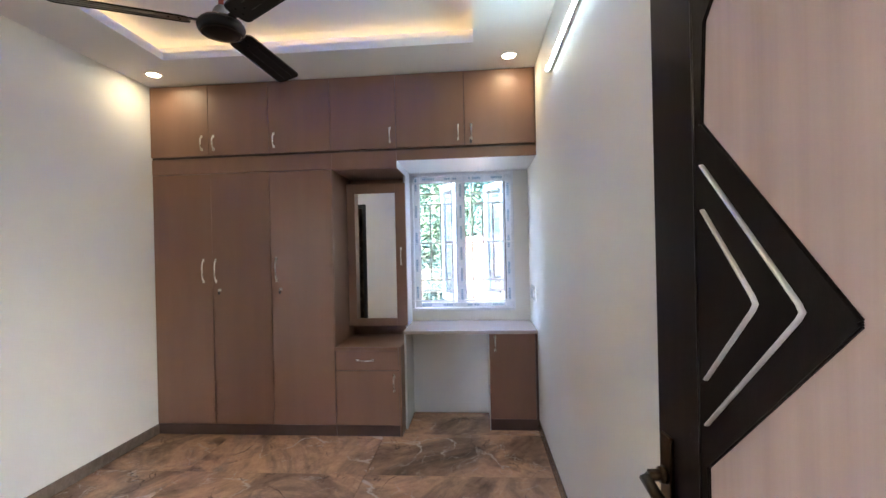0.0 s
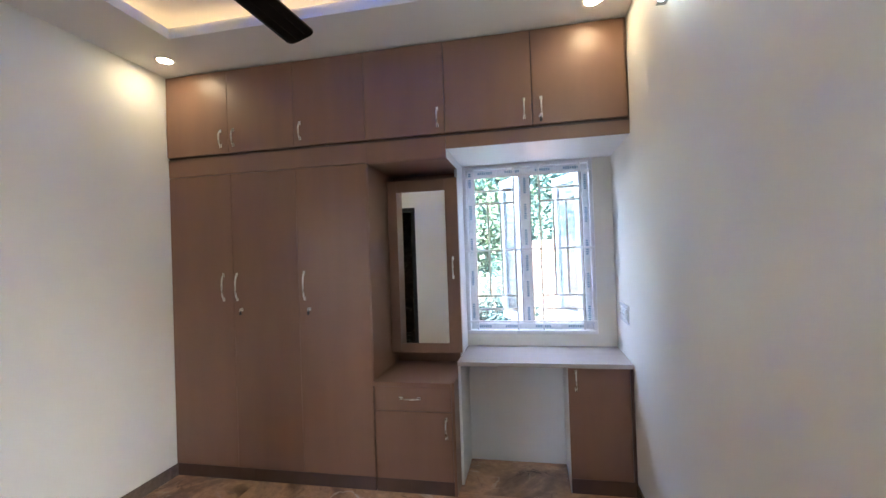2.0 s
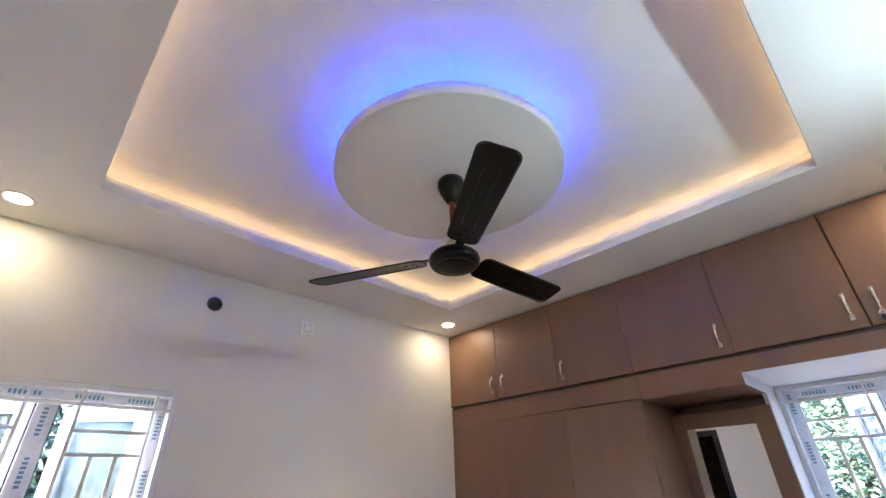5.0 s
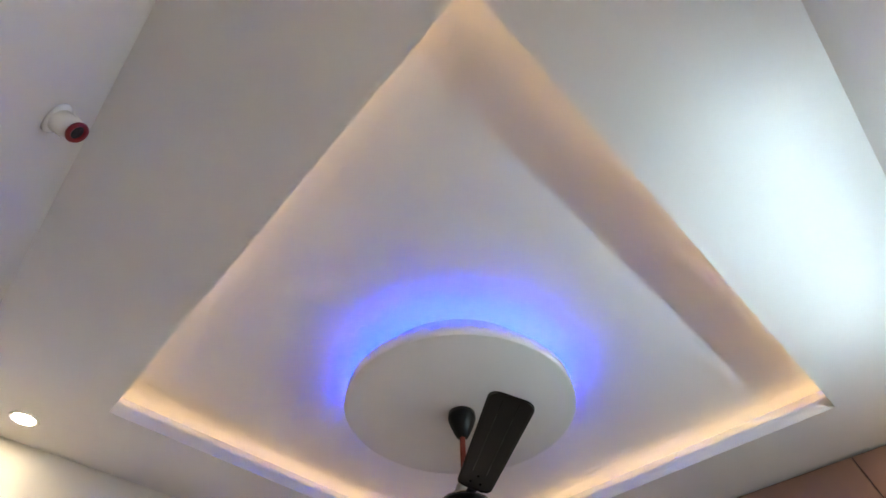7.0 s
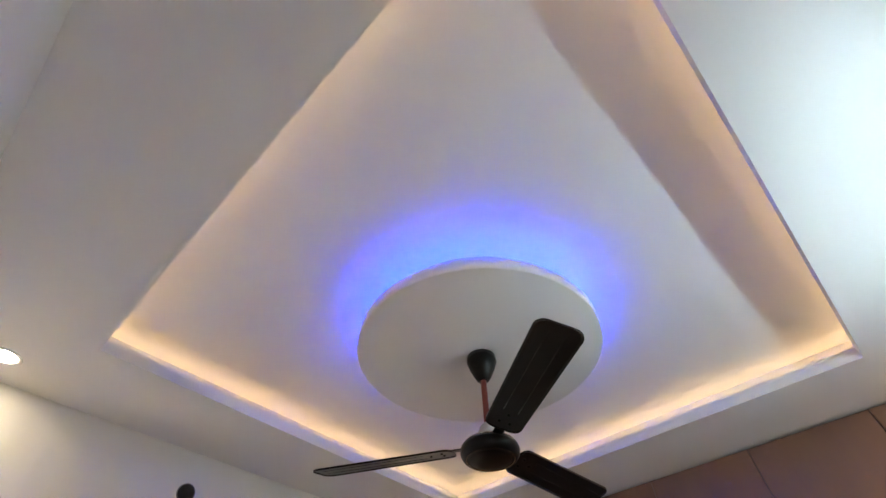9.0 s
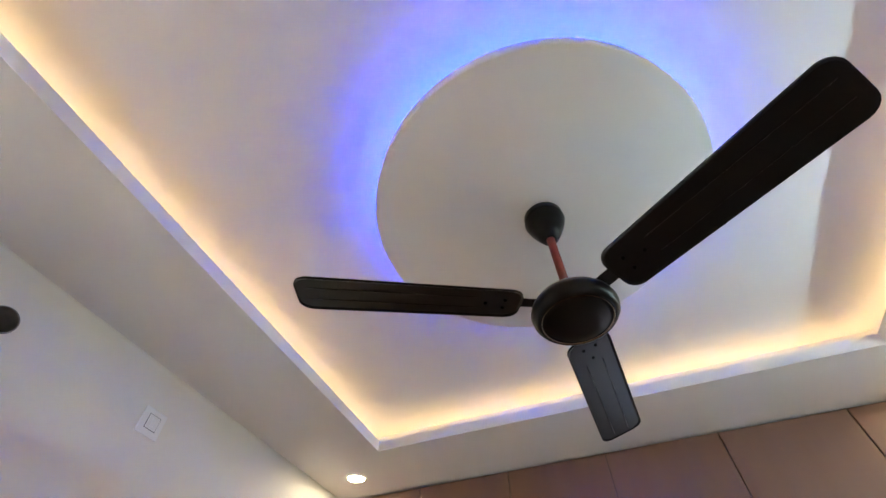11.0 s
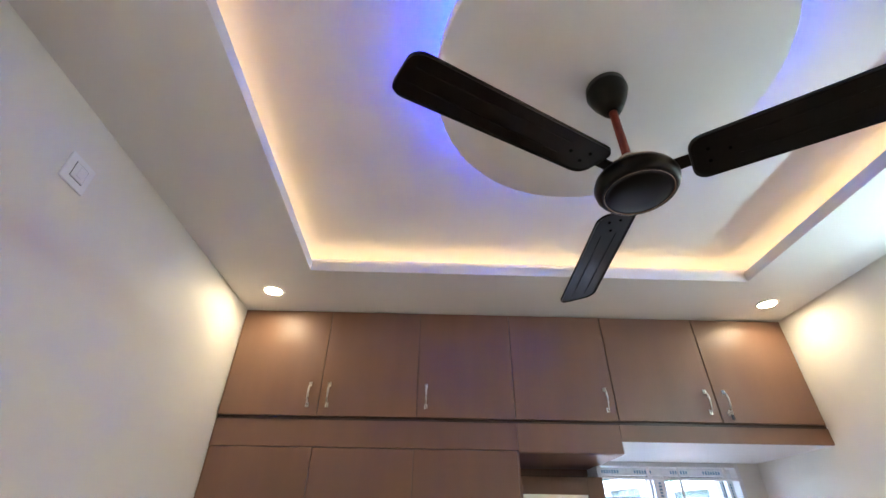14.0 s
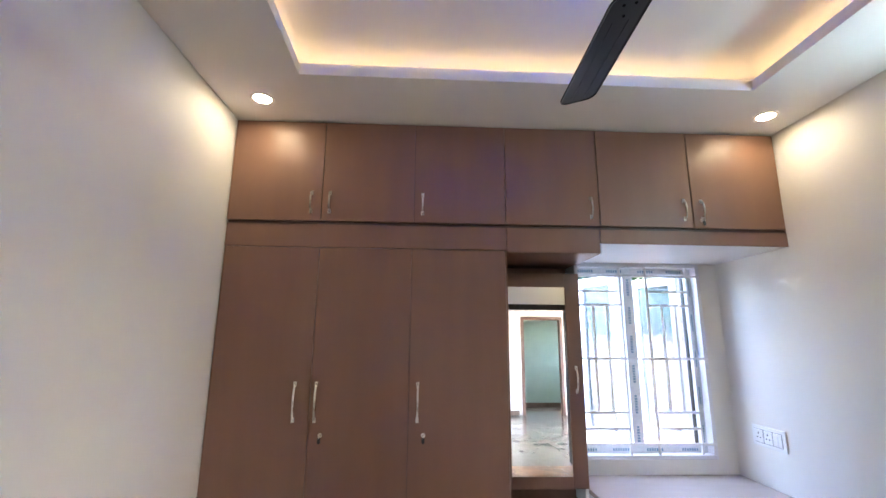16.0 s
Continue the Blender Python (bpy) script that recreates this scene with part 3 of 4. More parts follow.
def window_unit(name, m, label, swing):
    """Local x along the wall to the right as seen from inside, y outwards, z up from the floor."""
    w = thing(name, m, label, "window")
    tagged(w, kind="structure")
    z0, z1, ww = WIN_Z0, WIN_Z1, WIN_W
    rb = 0.026
    # plastered reveal edge, painted white, a little proud of the wall
    fy0, fy1 = 0.062, 0.122
    part("window_sill", block(0.0, ww, -0.004, fy0 - 0.001, z0, z0 + rb, 0.003), white_board, w, "white painted sill")
    part("reveal", block(0.0, rb, -0.004, fy0 - 0.001, z0 + rb, z1, 0.003), white_board, w)
    part("reveal", block(ww - rb, ww, -0.004, fy0 - 0.001, z0 + rb, z1, 0.003), white_board, w)
    part("reveal", block(rb, ww - rb, -0.004, fy0 - 0.001, z1 - rb, z1, 0.003), white_board, w)
    fw = 0.068
    f = part("window_frame", block(0.0, fw, fy0, fy1, z0, z1, 0.004, 2), upvc, w, "white plastic frame in printed film")
    part("stile", block(ww - fw, ww, fy0, fy1, z0, z1, 0.004, 2), upvc, f)
    part("top_rail", block(fw, ww - fw, fy0, fy1, z1 - fw, z1, 0.004, 2), upvc, f)
    part("bottom_rail", block(fw, ww - fw, fy0, fy1, z0, z0 + fw, 0.004, 2), upvc, f)
    mid = ww / 2 - 0.01
    part("mullion", block(mid - 0.036, mid + 0.036, fy0, fy1, z0 + fw, z1 - fw, 0.004, 2), upvc, f)
    gk = bmesh.new()
    for a, b in ((fw, mid - 0.036), (mid + 0.036, ww - fw)):
        add_box(gk, a, a + 0.006, fy0 + 0.02, fy1 - 0.01, z0 + fw, z1 - fw)
        add_box(gk, b - 0.006, b, fy0 + 0.02, fy1 - 0.01, z0 + fw, z1 - fw)
        add_box(gk, a + 0.006, b - 0.006, fy0 + 0.02, fy1 - 0.01, z1 - fw - 0.006, z1 - fw)
    part("gasket", gk, rubber, f, "black rubber gasket")
    yy = fy0 - 0.0006
    spots = [(x, yy, z1 - 0.047, 180, 0.085) for x in (0.16, 0.36, 0.58, 0.78)] + [(x, yy, z0 + 0.045, 0, 0.085) for x in (0.12, 0.33, 0.55, 0.78)]
    spots += [(0.045, yy, z0 + 0.16 + 0.245 * k, 90, 0.085) for k in range(5)]
    spots += [(ww - 0.045, yy, z0 + 0.14 + 0.235 * k, -90, 0.085) for k in range(5)]
    spots += [(mid, yy, z0 + 0.13 + 0.19 * k, -90, 0.09) for k in range(6)]
    word_marks(f, spots)
    # casements hinged on their right edges, swung outwards
    for hinge, free, angle in ((mid - 0.030, fw - 0.006, swing), (ww - fw + 0.006, mid + 0.030, swing)):
        sw, sh, sf = hinge - free, z1 - z0 - 2 * fw + 0.02, 0.062
        s = part("casement", block(0.0, sf, -0.022, 0.022, 0, sh, 0.004, 2), upvc, w, "white plastic casement with hammered glass, swung open",
                 Matrix.Translation((hinge, fy1 + 0.026, z0 + fw - 0.01)) @ Matrix.Rotation(radians(180 - angle), 4, "Z"))
        part("stile", block(sw - sf, sw, -0.022, 0.022, 0, sh, 0.004, 2), upvc, s)
        part("top_rail", block(sf, sw - sf, -0.022, 0.022, sh - sf, sh, 0.004, 2), upvc, s)
        part("bottom_rail", block(sf, sw - sf, -0.022, 0.022, 0, sf, 0.004, 2), upvc, s)
        g = part("pane", block(sf - 0.004, sw - sf + 0.004, -0.003, 0.003, sf - 0.004, sh - sf + 0.004), sash_glass, s, "clear hammered glass pane")
        g.visible_shadow = False
        word_marks(s, [(sw - 0.032, sg * 0.0226, 0.2 + 0.24 * k, 90 * sg, 0.08) for k in range(4) for sg in (-1, 1)])
    # grille of square bars, standing just inside the frame
    gy = 0.010
    gr = part("grille", bmesh.new(), grille_paint, w, "white painted steel grille")

    def bar(x0, x1, za, zb, d=0.0):
        r = 0.0068
        part("bar", block(x0 - (r if x0 == x1 else 0), x1 + (r if x0 == x1 else 0), gy - r + d, gy + r + d, za - (r if za == zb else 0), zb + (r if za == zb else 0), 0.0012), grille_paint, gr)
    us = (0.082, 0.372, 0.553, 0.832)
    for u in us:
        bar(u, u, z0 + 0.002, z1 - 0.002)
    for z in (2.012, 1.474, 0.955):
        bar(0.002, ww - 0.002, z, z, -0.0112)
    for a, b in ((us[0], us[1]), (us[2], us[3])):
        for z in (1.910, 1.818, 1.142, 1.045):
            bar(a, b, z, z, -0.002)
        for q in (0.34, 0.66):
            u = a + (b - a) * q
            bar(u, u, 1.142, 1.818, 0.002)
    return w


window_unit("window_1", pose(WIN_X0, FAR, 0), "white casement window with steel grille above the desk", 63)
window_unit("window_2", pose(0, WIN_Y0, -0.005, 0, 0, 90), "white casement window with steel grille in the side wall", 36)


# ---- ceiling disc, light strips, downlights, tube ----
FX, FY = 1.496, -1.487
DISC_Z0, DISC_Z1, DISC_R = 2.739, 2.787, 0.461
disc = thing("ceiling_disc", pose(FX, FY, DISC_Z0), "round white gypsum ceiling disc with blue light behind", "ceiling panel")
part("panel", lathe([(0, 0), (DISC_R - 0.003, 0), (DISC_R, 0.003), (DISC_R, DISC_Z1 - DISC_Z0), (DISC_R - 0.02, DISC_Z1 - DISC_Z0), (DISC_R - 0.02, 0.02), (0, 0.02)], 96), ceiling_paint, disc)
part("hanger", lathe([(0.34, 0.02), (0.375, 0.02), (0.375, HIGH - DISC_Z0), (0.34, HIGH - DISC_Z0)], 64), ceiling_paint, disc)
ring = thing("blue_led_ring", pose(FX, FY, DISC_Z1 - 0.017), "blue strip light hidden behind the ceiling disc", "strip light")
part("strip", lathe([(0.418, -0.006), (0.432, -0.006), (0.432, 0.006), (0.418, 0.006)], 96), ring_glow, ring)


def strip_light(x0, x1, y0, y1):
    s = thing("cove_strip_light", pose((x0 + x1) / 2, (y0 + y1) / 2, LOW + B + 0.002), "warm strip light hidden in the ceiling cove", "strip light", "cove strip lights")
    hx, hy = (x1 - x0) / 2, (y1 - y0) / 2
    part("channel", block(-hx, hx, -hy, hy, 0.0, 0.026), plastic, s)
    part("strip", block(-hx, hx, -hy, hy, 0.0265, 0.031), cove_glow, s, "glowing warm strip")


strip_light(0.365, 0.380, -2.58, -0.36)
strip_light(2.650, 2.665, -2.58, -0.36)
strip_light(0.40, 2.63, -0.350, -0.335)
strip_light(0.40, 2.63, -2.620, -2.605)


def downlight(x, y):
    d = thing("downlight", pose(x, y, LOW), "round recessed warm white ceiling downlight", "downlight", "downlights in the ceiling border")
    part("trim", lathe([(0.042, -0.001), (0.046, -0.005), (0.054, -0.005), (0.058, 0.0), (0.042, 0.001)], 40), plastic, d)
    part("diffuser", lathe([(0.0, -0.0045), (0.030, -0.004), (0.0425, -0.001), (0.0, -0.001)], 40), spot_glow, d, "glowing frosted diffuser")


for p in ((0.211, -0.224), (2.812, -0.206), (0.209, -2.736), (2.801, -2.742)):
    downlight(*p)

tube = thing("tube_light", pose(W, -1.310, 2.447), "slim cool white tube light on the side wall", "tube light")
part("housing", block(-0.020, 0.0, -0.605, 0.605, -0.018, 0.018, 0.003, 2), plastic, tube)
part("diffuser", sweep([(-0.024, y, 0.0) for y in (-0.59, 0.0, 0.59)], 0.016, 0.20, 16), tube_glow, tube, "glowing cool white tube")
for s in (-1, 1):
    part("end_cap", block(-0.040, 0.0, s * 0.605 - 0.014, s * 0.605 + 0.014, -0.019, 0.019, 0.004, 2), plastic, tube)


# ---- ceiling fan ----
def ceiling_fan():
    f = thing("ceiling_fan", pose(FX + 0.010, FY, -0.026), "dark brown three-blade ceiling fan with a red rod", "ceiling fan")
    part("canopy", lathe([(0.012, 2.660), (0.022, 2.664), (0.032, 2.682), (0.046, 2.712), (0.055, 2.740), (0.053, 2.765), (0.0, 2.765)]), fan_enamel, f)
    part("rod", sweep([(0, 0, 2.49), (0, 0, 2.60), (0, 0, 2.70)], 0.0105, 1.0, 16), fan_rod, f, "red oxide painted rod")
    part("lower_canopy", lathe([(0.0, 2.432), (0.046, 2.434), (0.044, 2.452), (0.034, 2.466), (0.026, 2.486), (0.014, 2.498), (0.0, 2.498)]), fan_cover, f, "worn grey rod cover")
    motor = part("motor", lathe([(0.0000, 2.3718), (0.0372, 2.3727), (0.0651, 2.3760), (0.0753, 2.3802), (0.0772, 2.3777), (0.0846, 2.3811), (0.0921, 2.3920), (0.0949, 2.4046), (0.0911, 2.4172), (0.0763, 2.4273), (0.0484, 2.4340), (0.0000, 2.4357)], 56), fan_enamel, f)
    part("trim_ring", lathe([(0.0744, 2.3794), (0.0758, 2.3779), (0.0772, 2.3776), (0.0767, 2.3807)], 56), fan_chrome, motor, "thin bronze trim ring")
    part("vent_ring", lathe([(0.0772, 2.4277), (0.0809, 2.4243), (0.0828, 2.4281), (0.0791, 2.4315)], 56), fan_chrome, motor)
    for k in range(3):
        a = (87.0, 206.6, 326.2)[k]
        m = Matrix.Rotation(radians(a), 4, "Z") @ Matrix.Translation((0, 0, 2.420)) @ Matrix.Rotation(radians(-15), 4, "X")
        bm = bmesh.new()
        # blade outline with rounded corners, slightly wider at the tip, edges turned down
        x0, x1, w0, w1, r = 0.118, 0.597, 0.056, 0.063, 0.03
        edge = []
        for cx, cy, q in ((x0 + r, -w0 + r, 180), (x1 - r, -w1 + r, 270), (x1 - r, w1 - r, 0), (x0 + r, w0 - r, 90)):
            for j in range(6):
                t = radians(q + 90 * j / 5)
                edge.append((cx + r * math.cos(t), cy + r * math.sin(t)))
        top = [bm.verts.new((x, y, 0.0015)) for x, y in edge]
        low = [bm.verts.new((x, y, -0.0015 - 0.003)) for x, y in edge]
        ins = [bm.verts.new((x * 0.985 + 0.006, y * 0.90, -0.0012)) for x, y in edge]
        bm.faces.new(top)
        bm.faces.new(ins[::-1])
        n = len(edge)
        for i in range(n):
            j = (i + 1) % n
            bm.faces.new((top[j], top[i], low[i], low[j]))
            bm.faces.new((low[j], low[i], ins[i], ins[j]))
        bmesh.ops.recalc_face_normals(bm, faces=bm.faces)
        blade = part("blade", bm, fan_enamel, f, m=m)
        for y in (-0.022, 0.022):
            part("rib", sweep([(0.215, y, -0.0012), (0.28, y, -0.0018), (0.50, y, -0.0018), (0.575, y, -0.0012)], 0.0011, 0.8, 6), fan_enamel, blade)
        arm = part("blade_arm", block(0.080, 0.215, -0.016, 0.016, 0.002, 0.006, 0.001), fan_enamel, blade)
        for bx, by in ((0.155, -0.016), (0.155, 0.016), (0.195, 0.0)):
            part("rivet", lathe([(0, -0.005), (0.003, -0.0046), (0.004, -0.002), (0.004, 0.0)], 10), black_rivet, arm, m=pose(bx, by, 0))


ceiling_fan()


# ---- electrical plates, pipe hole, lamp holder ----
def plate(name, m, w, h, modules, label):
    p = thing(name, m, label, "switch plate")
    part("base", block(-w / 2, w / 2, -0.009, 0.0, -h / 2, h / 2, 0.004, 2), plastic, p)
    x = -w / 2 + 0.022
    step = (w - 0.044) / len(modules)
    for kind in modules:
        c = x + step / 2
        mod = part("module", block(c - step / 2 + 0.002, c + step / 2 - 0.002, -0.0125, -0.009, -h / 2 + 0.022, h / 2 - 0.022, 0.002), plastic, p)
        # Dark-coloured strip paints the shade in the recess round the module.
        part("gap", block(c - step / 2 + 0.0004, c + step / 2 - 0.0004, -0.0096, -0.0088, -h / 2 + 0.0203, h / 2 - 0.0203), pipe_dark, mod, "dark strip painted as the shadow line round the module")
        if kind == "socket":
            for a, b, r in ((0, 0.016, 0.005), (-0.011, -0.008, 0.004), (0.011, -0.008, 0.004)):
                part("pin_hole", lathe([(0, -0.0004), (r, 0.0), (r, 0.0006), (0, 0.0006)], 14), rubber, mod, m=pose(c + a, -0.0127, b, 90))
        else:
            part("rocker", block(c - 0.009, c + 0.009, -0.016, -0.0125, -h / 2 + 0.030, h / 2 - 0.030, 0.0015), plastic, mod)
        x += step
    return p


plate("switch_plate", pose(0, -1.280, 2.557, 0, 0, 90), 0.094, 0.092, ["switch"], "square white plastic switch plate high on the wall")
plate("socket_plate", pose(W, 0.325, 1.052, 0, 0, -90), 0.245, 0.115, ["socket", "socket", "switch"], "white plastic plate with two sockets and a switch")

hole = thing("pipe_sleeve", pose(0, -1.842, 2.577, 0, 90, 0) @ Matrix.Scale(1.18, 4), "open grey pipe sleeve through the cream wall", "pipe")
part("sleeve", lathe([(0.0310, -0.17), (0.0310, 0.0025), (0.0320, 0.0040), (0.0340, 0.0040), (0.0348, 0.0025), (0.0348, -0.17)], 40), pipe_dark, hole)
part("plaster_ring", lathe([(0.0349, 0.0010), (0.0520, 0.0010)], 40), wall_paint, hole, "smoothed plaster round the sleeve")
# Black disc closes the sleeve and stands for the shade inside it.
part("bore", lathe([(0.0, -0.150), (0.0308, -0.150), (0.0308, -0.155), (0.0, -0.155)], 40), rubber, hole, "black disc put in for the darkness deep in the sleeve")

holder = thing("lamp_holder", pose(1.798, BACK, 2.580, -90) @ pose(0, 0, 0, 0, 0, -35) @ Matrix.Scale(0.72, 4), "white angled lamp holder with a red rim", "lamp holder")
part("base", lathe([(0.0, 0.0), (0.050, 0.0), (0.050, 0.010), (0.044, 0.018), (0.0, 0.020)], 40), plastic, holder)
neck = part("socket", lathe([(0.0, 0.0), (0.036, 0.004), (0.036, 0.045), (0.032, 0.062), (0.0, 0.062)], 36), plastic, holder, m=pose(0, 0.012, 0.010, -22))
part("rim", lathe([(0.020, 0.0625), (0.031, 0.0625), (0.033, 0.068), (0.029, 0.074), (0.020, 0.070)], 36), red_plastic, neck, "dark red rim")
part("bore", lathe([(0.0, 0.0635), (0.021, 0.0640), (0.021, 0.0655), (0.0, 0.0655)], 30), rubber, neck)

# ---- outdoors ----
GROUND = -0.45
structure("ground", block(-600, 600, -600, 600, GROUND - 0.5, GROUND), earth, "dry sandy ground round the house", "ground")
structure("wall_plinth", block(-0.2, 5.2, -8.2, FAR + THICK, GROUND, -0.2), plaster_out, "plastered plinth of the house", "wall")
cw = structure("compound_wall_north", block(-6.0, 9.0, 4.4, 4.6, GROUND, 1.05, 0.01), plaster_out, "plastered compound wall, darkened in its colour", "wall")
structure("compound_wall_west", block(-3.2, -3.0, -9.0, 4.4, GROUND, 1.15, 0.01), plaster_out, "plastered compound wall, darkened in its colour", "wall")

fence = thing("sheet_fence", pose(2.16, 3.6, GROUND), "faded pink corrugated sheet fence", "fence")
for k in range(6):
    bm = bmesh.new()
    rows = []
    for i in range(33):
        x = i / 32 * 0.78
        y = 0.018 * math.cos(i / 32 * 2 * math.pi * 8)
        rows.append((bm.verts.new((x, y, 0)), bm.verts.new((x, y, 2.05)), bm.verts.new((x, y + 0.004, 0)), bm.verts.new((x, y + 0.004, 2.05))))
    for a, b in zip(rows, rows[1:]):
        bm.faces.new((a[0], b[0], b[1], a[1]))
        bm.faces.new((a[2], a[3], b[3], b[2]))
        bm.faces.new((a[1], b[1], b[3], a[3]))
    part("sheet", bm, fence_paint, fence, m=pose(k * 0.765, 0.006 * (k % 2), 0))


def tree(x, y, height, spread, leaf, seed, label, leaves=1500, size=0.10):
    rng = random.Random(seed)
    t = thing("tree", pose(x, y, GROUND), label, "tree")
    trunk = bmesh.new()
    tips = []

    def limb(p, d, length, r, depth):
        n = 5
        rings = []
        q, w = Vector(p), Vector(d).normalized()
        for i in range(n + 1):
            side = w.cross(Vector((0.3, 0.8, 0.1))).normalized()
            up = w.cross(side)
            rr = r * (1 - 0.55 * i / n)
            rings.append([trunk.verts.new(q + side * rr * math.cos(a) + up * rr * math.sin(a)) for a in [2 * math.pi * k / 7 for k in range(7)]])
            q = q + w * length / n
            w = (w + Vector((rng.uniform(-1, 1), rng.uniform(-1, 1), rng.uniform(-0.3, 0.6))) * 0.16).normalized()
            if depth and i > 1:
                limb(q, w * 0.5 + Vector((rng.uniform(-1, 1), rng.uniform(-1, 1), rng.uniform(0.0, 0.7))), length * 0.55, rr * 0.55, depth - 1)
            if depth < 2 and i > 1:
                tips.append(q.copy())
        for a, b in zip(rings, rings[1:]):
            for k in range(7):
                trunk.faces.new((a[k], a[(k + 1) % 7], b[(k + 1) % 7], b[k]))
    limb((0, 0, 0), (0.05, 0.03, 1), height * 0.62, height * 0.022, 2)
    part("trunk", trunk, bark, t)
    vs, fs = [], []
    for _ in range(leaves):
        c = rng.choice(tips) + Vector((rng.gauss(0, 1), rng.gauss(0, 1), rng.gauss(0, 0.7))) * spread * 0.24
        a = Vector((rng.uniform(-1, 1), rng.uniform(-1, 1), rng.uniform(-0.7, 0.3))).normalized()
        b = a.cross(Vector((rng.uniform(-0.4, 0.4), rng.uniform(-0.4, 0.4), 1))).normalized()
        s = size * rng.uniform(0.6, 1.4)
        i = len(vs)
        vs += [c, c + a * s * 0.5 + b * s * 0.26, c + a * s, c + a * s * 0.5 - b * s * 0.26]
        fs.append((i, i + 1, i + 2, i + 3))
    me = bpy.data.meshes.new("crown")
    me.from_pydata(vs, [], fs)
    me.materials.append(leaf)
    crown = new("crown", me)
    crown.parent = t
    return t


tree(1.0, 6.2, 4.2, 2.6, leaf_a, 3, "blue-green garden tree beyond the compound wall", 17000, 0.13)
tree(2.6, 7.2, 4.4, 2.6, leaf_a, 4, "dense green tree beyond the compound wall", 17000, 0.13)
tree(4.2, 6.6, 4.2, 2.6, leaf_b, 5, "yellow-green leafy tree beyond the fence", 17000, 0.13)
tree(6.4, 7.2, 4.6, 2.8, leaf_a, 8, "dense green tree beyond the compound wall", 17000, 0.13)
tree(-1.0, 7.2, 4.6, 2.8, leaf_a, 12, "tall blue-green tree beyond the compound wall", 17000, 0.13)
tree(9.0, 8.0, 4.8, 3.0, leaf_b, 14, "yellow-green tree beyond the compound wall", 17000, 0.13)
tree(-4.8, -2.0, 4.4, 2.6, leaf_a, 21, "blue-green tree beside the house", 17000, 0.13)
tree(-5.4, -0.2, 4.6, 2.6, leaf_b, 27, "yellow-green tree beside the house", 17000, 0.13)
tree(-5.4, -4.0, 4.6, 2.6, leaf_a, 31, "dense tree beside the house", 17000, 0.13)

for x, y, h, seed in ((0.0, 12.0, 6.5, 51), (3.5, 13.0, 7.0, 52), (7.0, 12.5, 6.5, 53), (11.0, 12.0, 6.5, 54)):
    tree(x, y, h, 4.2, leaf_a, seed, "tall dense tree further off behind the compound wall", 16000, 0.24)

for k in range(8):
    tree(-2.2 + 1.25 * k, 5.3 + 0.25 * (k % 2), 2.3, 2.3, leaf_a if k % 3 else leaf_b, 61 + k, "bushy young tree close behind the compound wall", 18000, 0.07)
for k in range(6):
    tree(-3.9 - 0.25 * (k % 2), -5.4 + 1.25 * k, 2.3, 2.3, leaf_a if k % 3 else leaf_b, 71 + k, "bushy young tree close behind the compound wall", 18000, 0.07)


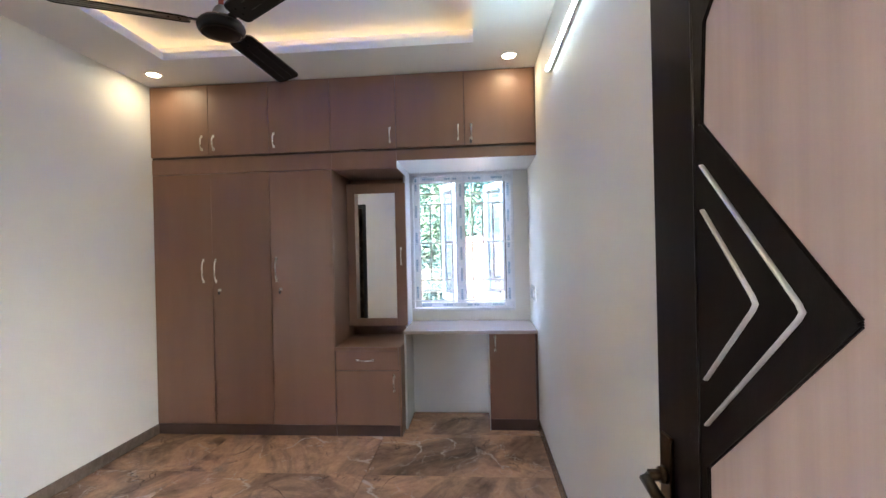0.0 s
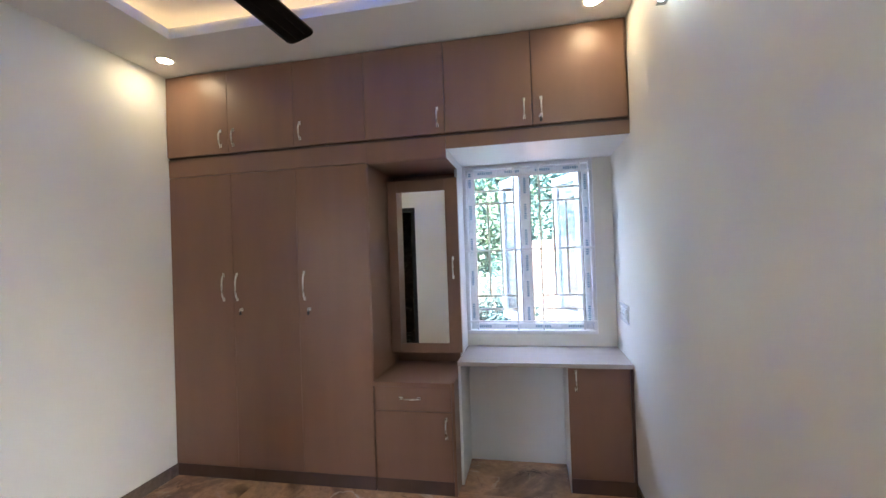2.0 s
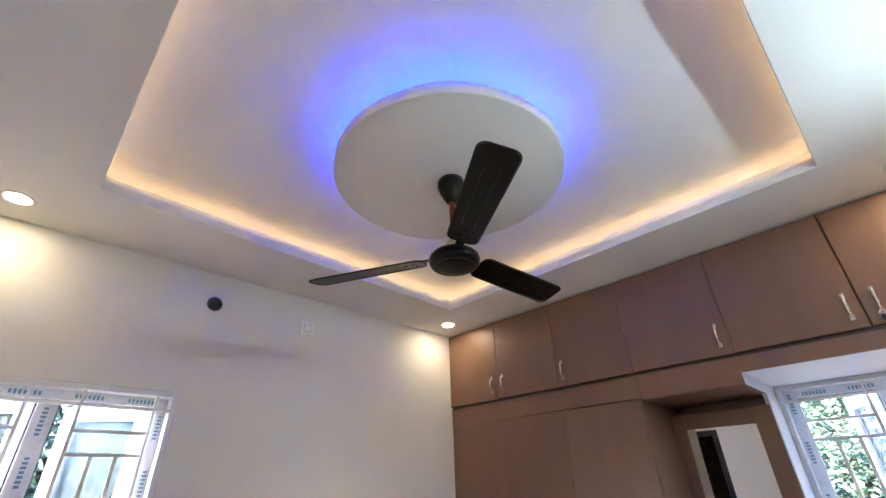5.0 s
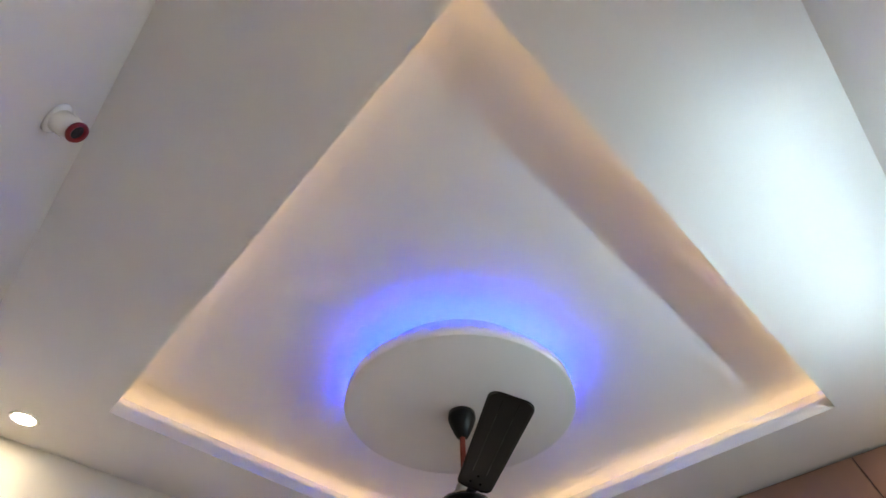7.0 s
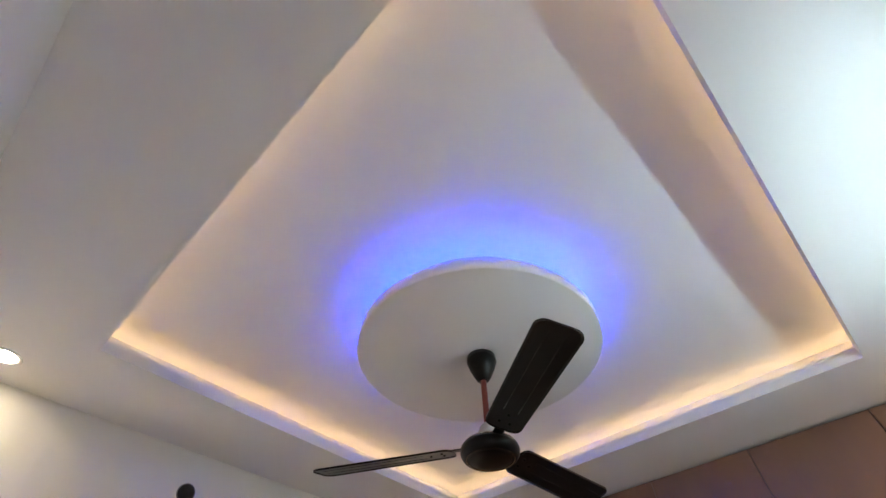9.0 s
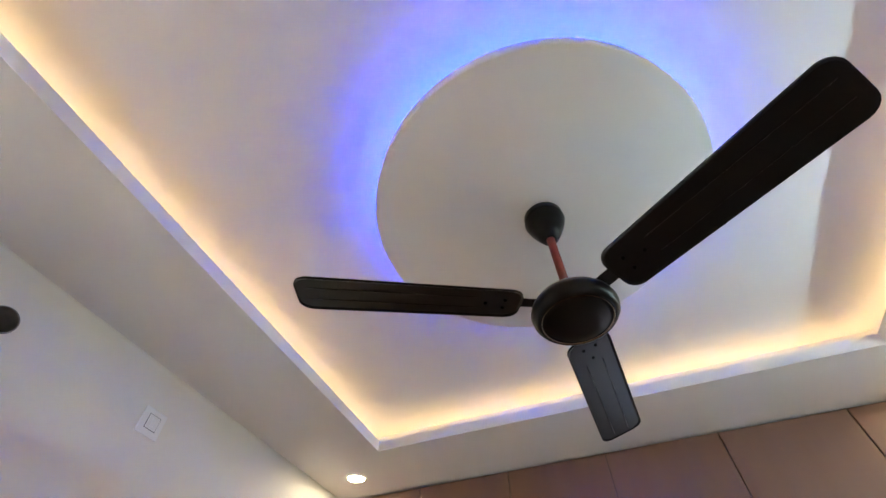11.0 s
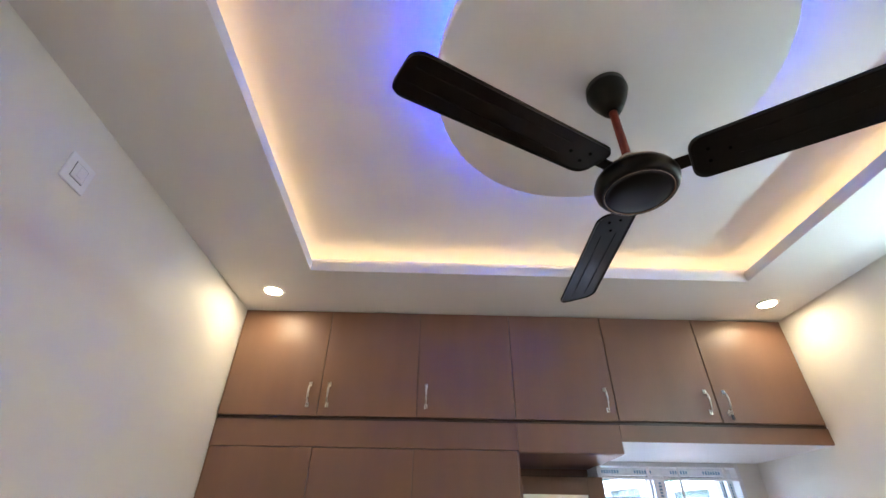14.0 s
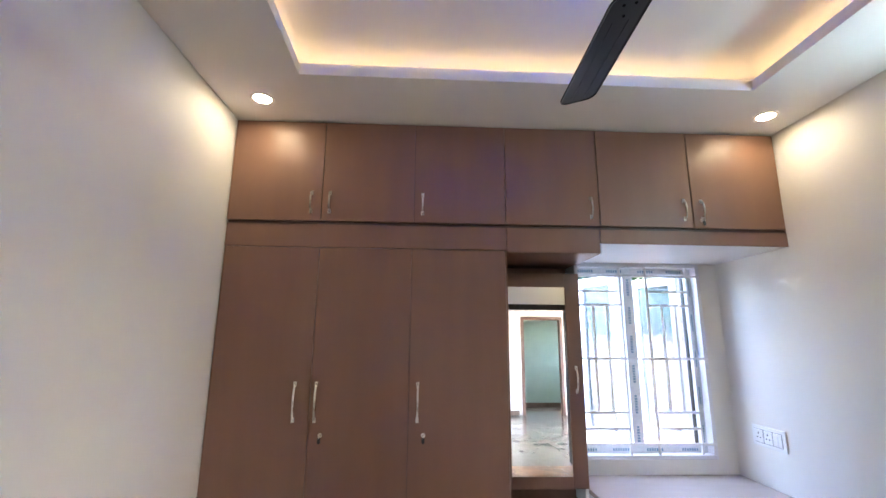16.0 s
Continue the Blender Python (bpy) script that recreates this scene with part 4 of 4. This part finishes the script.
def shrub(x, y, seed, label, red=False):
    rng = random.Random(seed)
    s = thing("shrub", pose(x, y, GROUND), label, "shrub")
    ends = []
    for k in range(9):
        a, h = rng.uniform(0, 6.28), rng.uniform(0.8, 1.7)
        e = Vector((math.cos(a) * 0.4 * rng.random(), math.sin(a) * 0.4 * rng.random(), h))
        sub = sweep([(0, 0, 0), tuple(e * 0.5 + Vector((0.02, 0.01, 0))), tuple(e)], 0.012, 1.0, 6)
        part("stem", sub, bark, s)
        ends += [e, e * 0.8, e * 0.6]
    def leaves(nm, mat, count, size, around):
        vs, fs = [], []
        for _ in range(count):
            c = rng.choice(around) + Vector((rng.gauss(0, 1), rng.gauss(0, 1), rng.gauss(0, 1))) * (0.15 if nm == "foliage" else 0.02)
            a = Vector((rng.uniform(-1, 1), rng.uniform(-1, 1), rng.uniform(-0.6, 0.5))).normalized()
            b = a.cross(Vector((0.1, 0.2, 1))).normalized()
            z = size * rng.uniform(0.6, 1.4)
            i = len(vs)
            vs += [c, c + a * z * 0.5 + b * z * 0.28, c + a * z, c + a * z * 0.5 - b * z * 0.28]
            fs.append((i, i + 1, i + 2, i + 3))
        me = bpy.data.meshes.new(nm)
        me.from_pydata(vs, [], fs)
        me.materials.append(mat)
        o = new(nm, me)
        o.parent = s
    leaves("foliage", leaf_a, 2000, 0.065, ends)
    for k in range(14 if red else 0):
        c = rng.choice(ends) + Vector((rng.uniform(-0.1, 0.25), rng.uniform(-0.2, 0.2), rng.uniform(-0.1, 0.2)))
        part("flower", lathe([(0.0, 0.0), (0.012, 0.004), (0.030, 0.022), (0.042, 0.030), (0.026, 0.026), (0.0, 0.008)], 10), petal, s, "red flower", Matrix.Translation(c) @ pose(0, 0, 0, rng.uniform(-60, 60), rng.uniform(20, 90), 0))


shrub(2.1, 3.4, 41, "low green shrub near the compound wall")
shrub(1.5, 3.9, 42, "low green shrub near the compound wall")
shrub(0.9, 3.6, 45, "low green shrub near the compound wall")
shrub(2.0, 4.1, 46, "low green shrub near the compound wall")
shrub(2.45, 2.9, 47, "low green shrub beside the sheet fence")
shrub(0.2, 3.9, 48, "low green shrub near the compound wall")
shrub(-1.9, -2.2, 43, "red-flowering shrub beside the window", True)
shrub(-2.4, -1.3, 44, "red-flowering shrub beside the window", True)

# ---- floor tiles, last: each one a piece of the floor ----
TILE_W, TILE_L = 1.2, 0.6
floor_ob = bpy.data.objects["floor"]
tile_bm = block(0.001, TILE_W - 0.001, 0.001, TILE_L - 0.001, -0.012, 0.0, 0.0012)
tile_mesh = to_mesh("tile", tile_bm, floor_marble)
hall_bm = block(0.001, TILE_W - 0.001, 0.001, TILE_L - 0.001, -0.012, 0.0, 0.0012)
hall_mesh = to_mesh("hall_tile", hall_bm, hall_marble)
for iy in range(-14, 2):
    for ix in range(-1, 5):
        x, y = -0.58 + ix * TILE_W, -0.55 + iy * TILE_L
        inside = y > -3.4
        if x > 3.01 and inside or x > 5.0 or x + TILE_W < 0.0:
            continue
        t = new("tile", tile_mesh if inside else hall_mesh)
        t.parent = floor_ob
        t.matrix_basis = pose(x, y, 0.0)
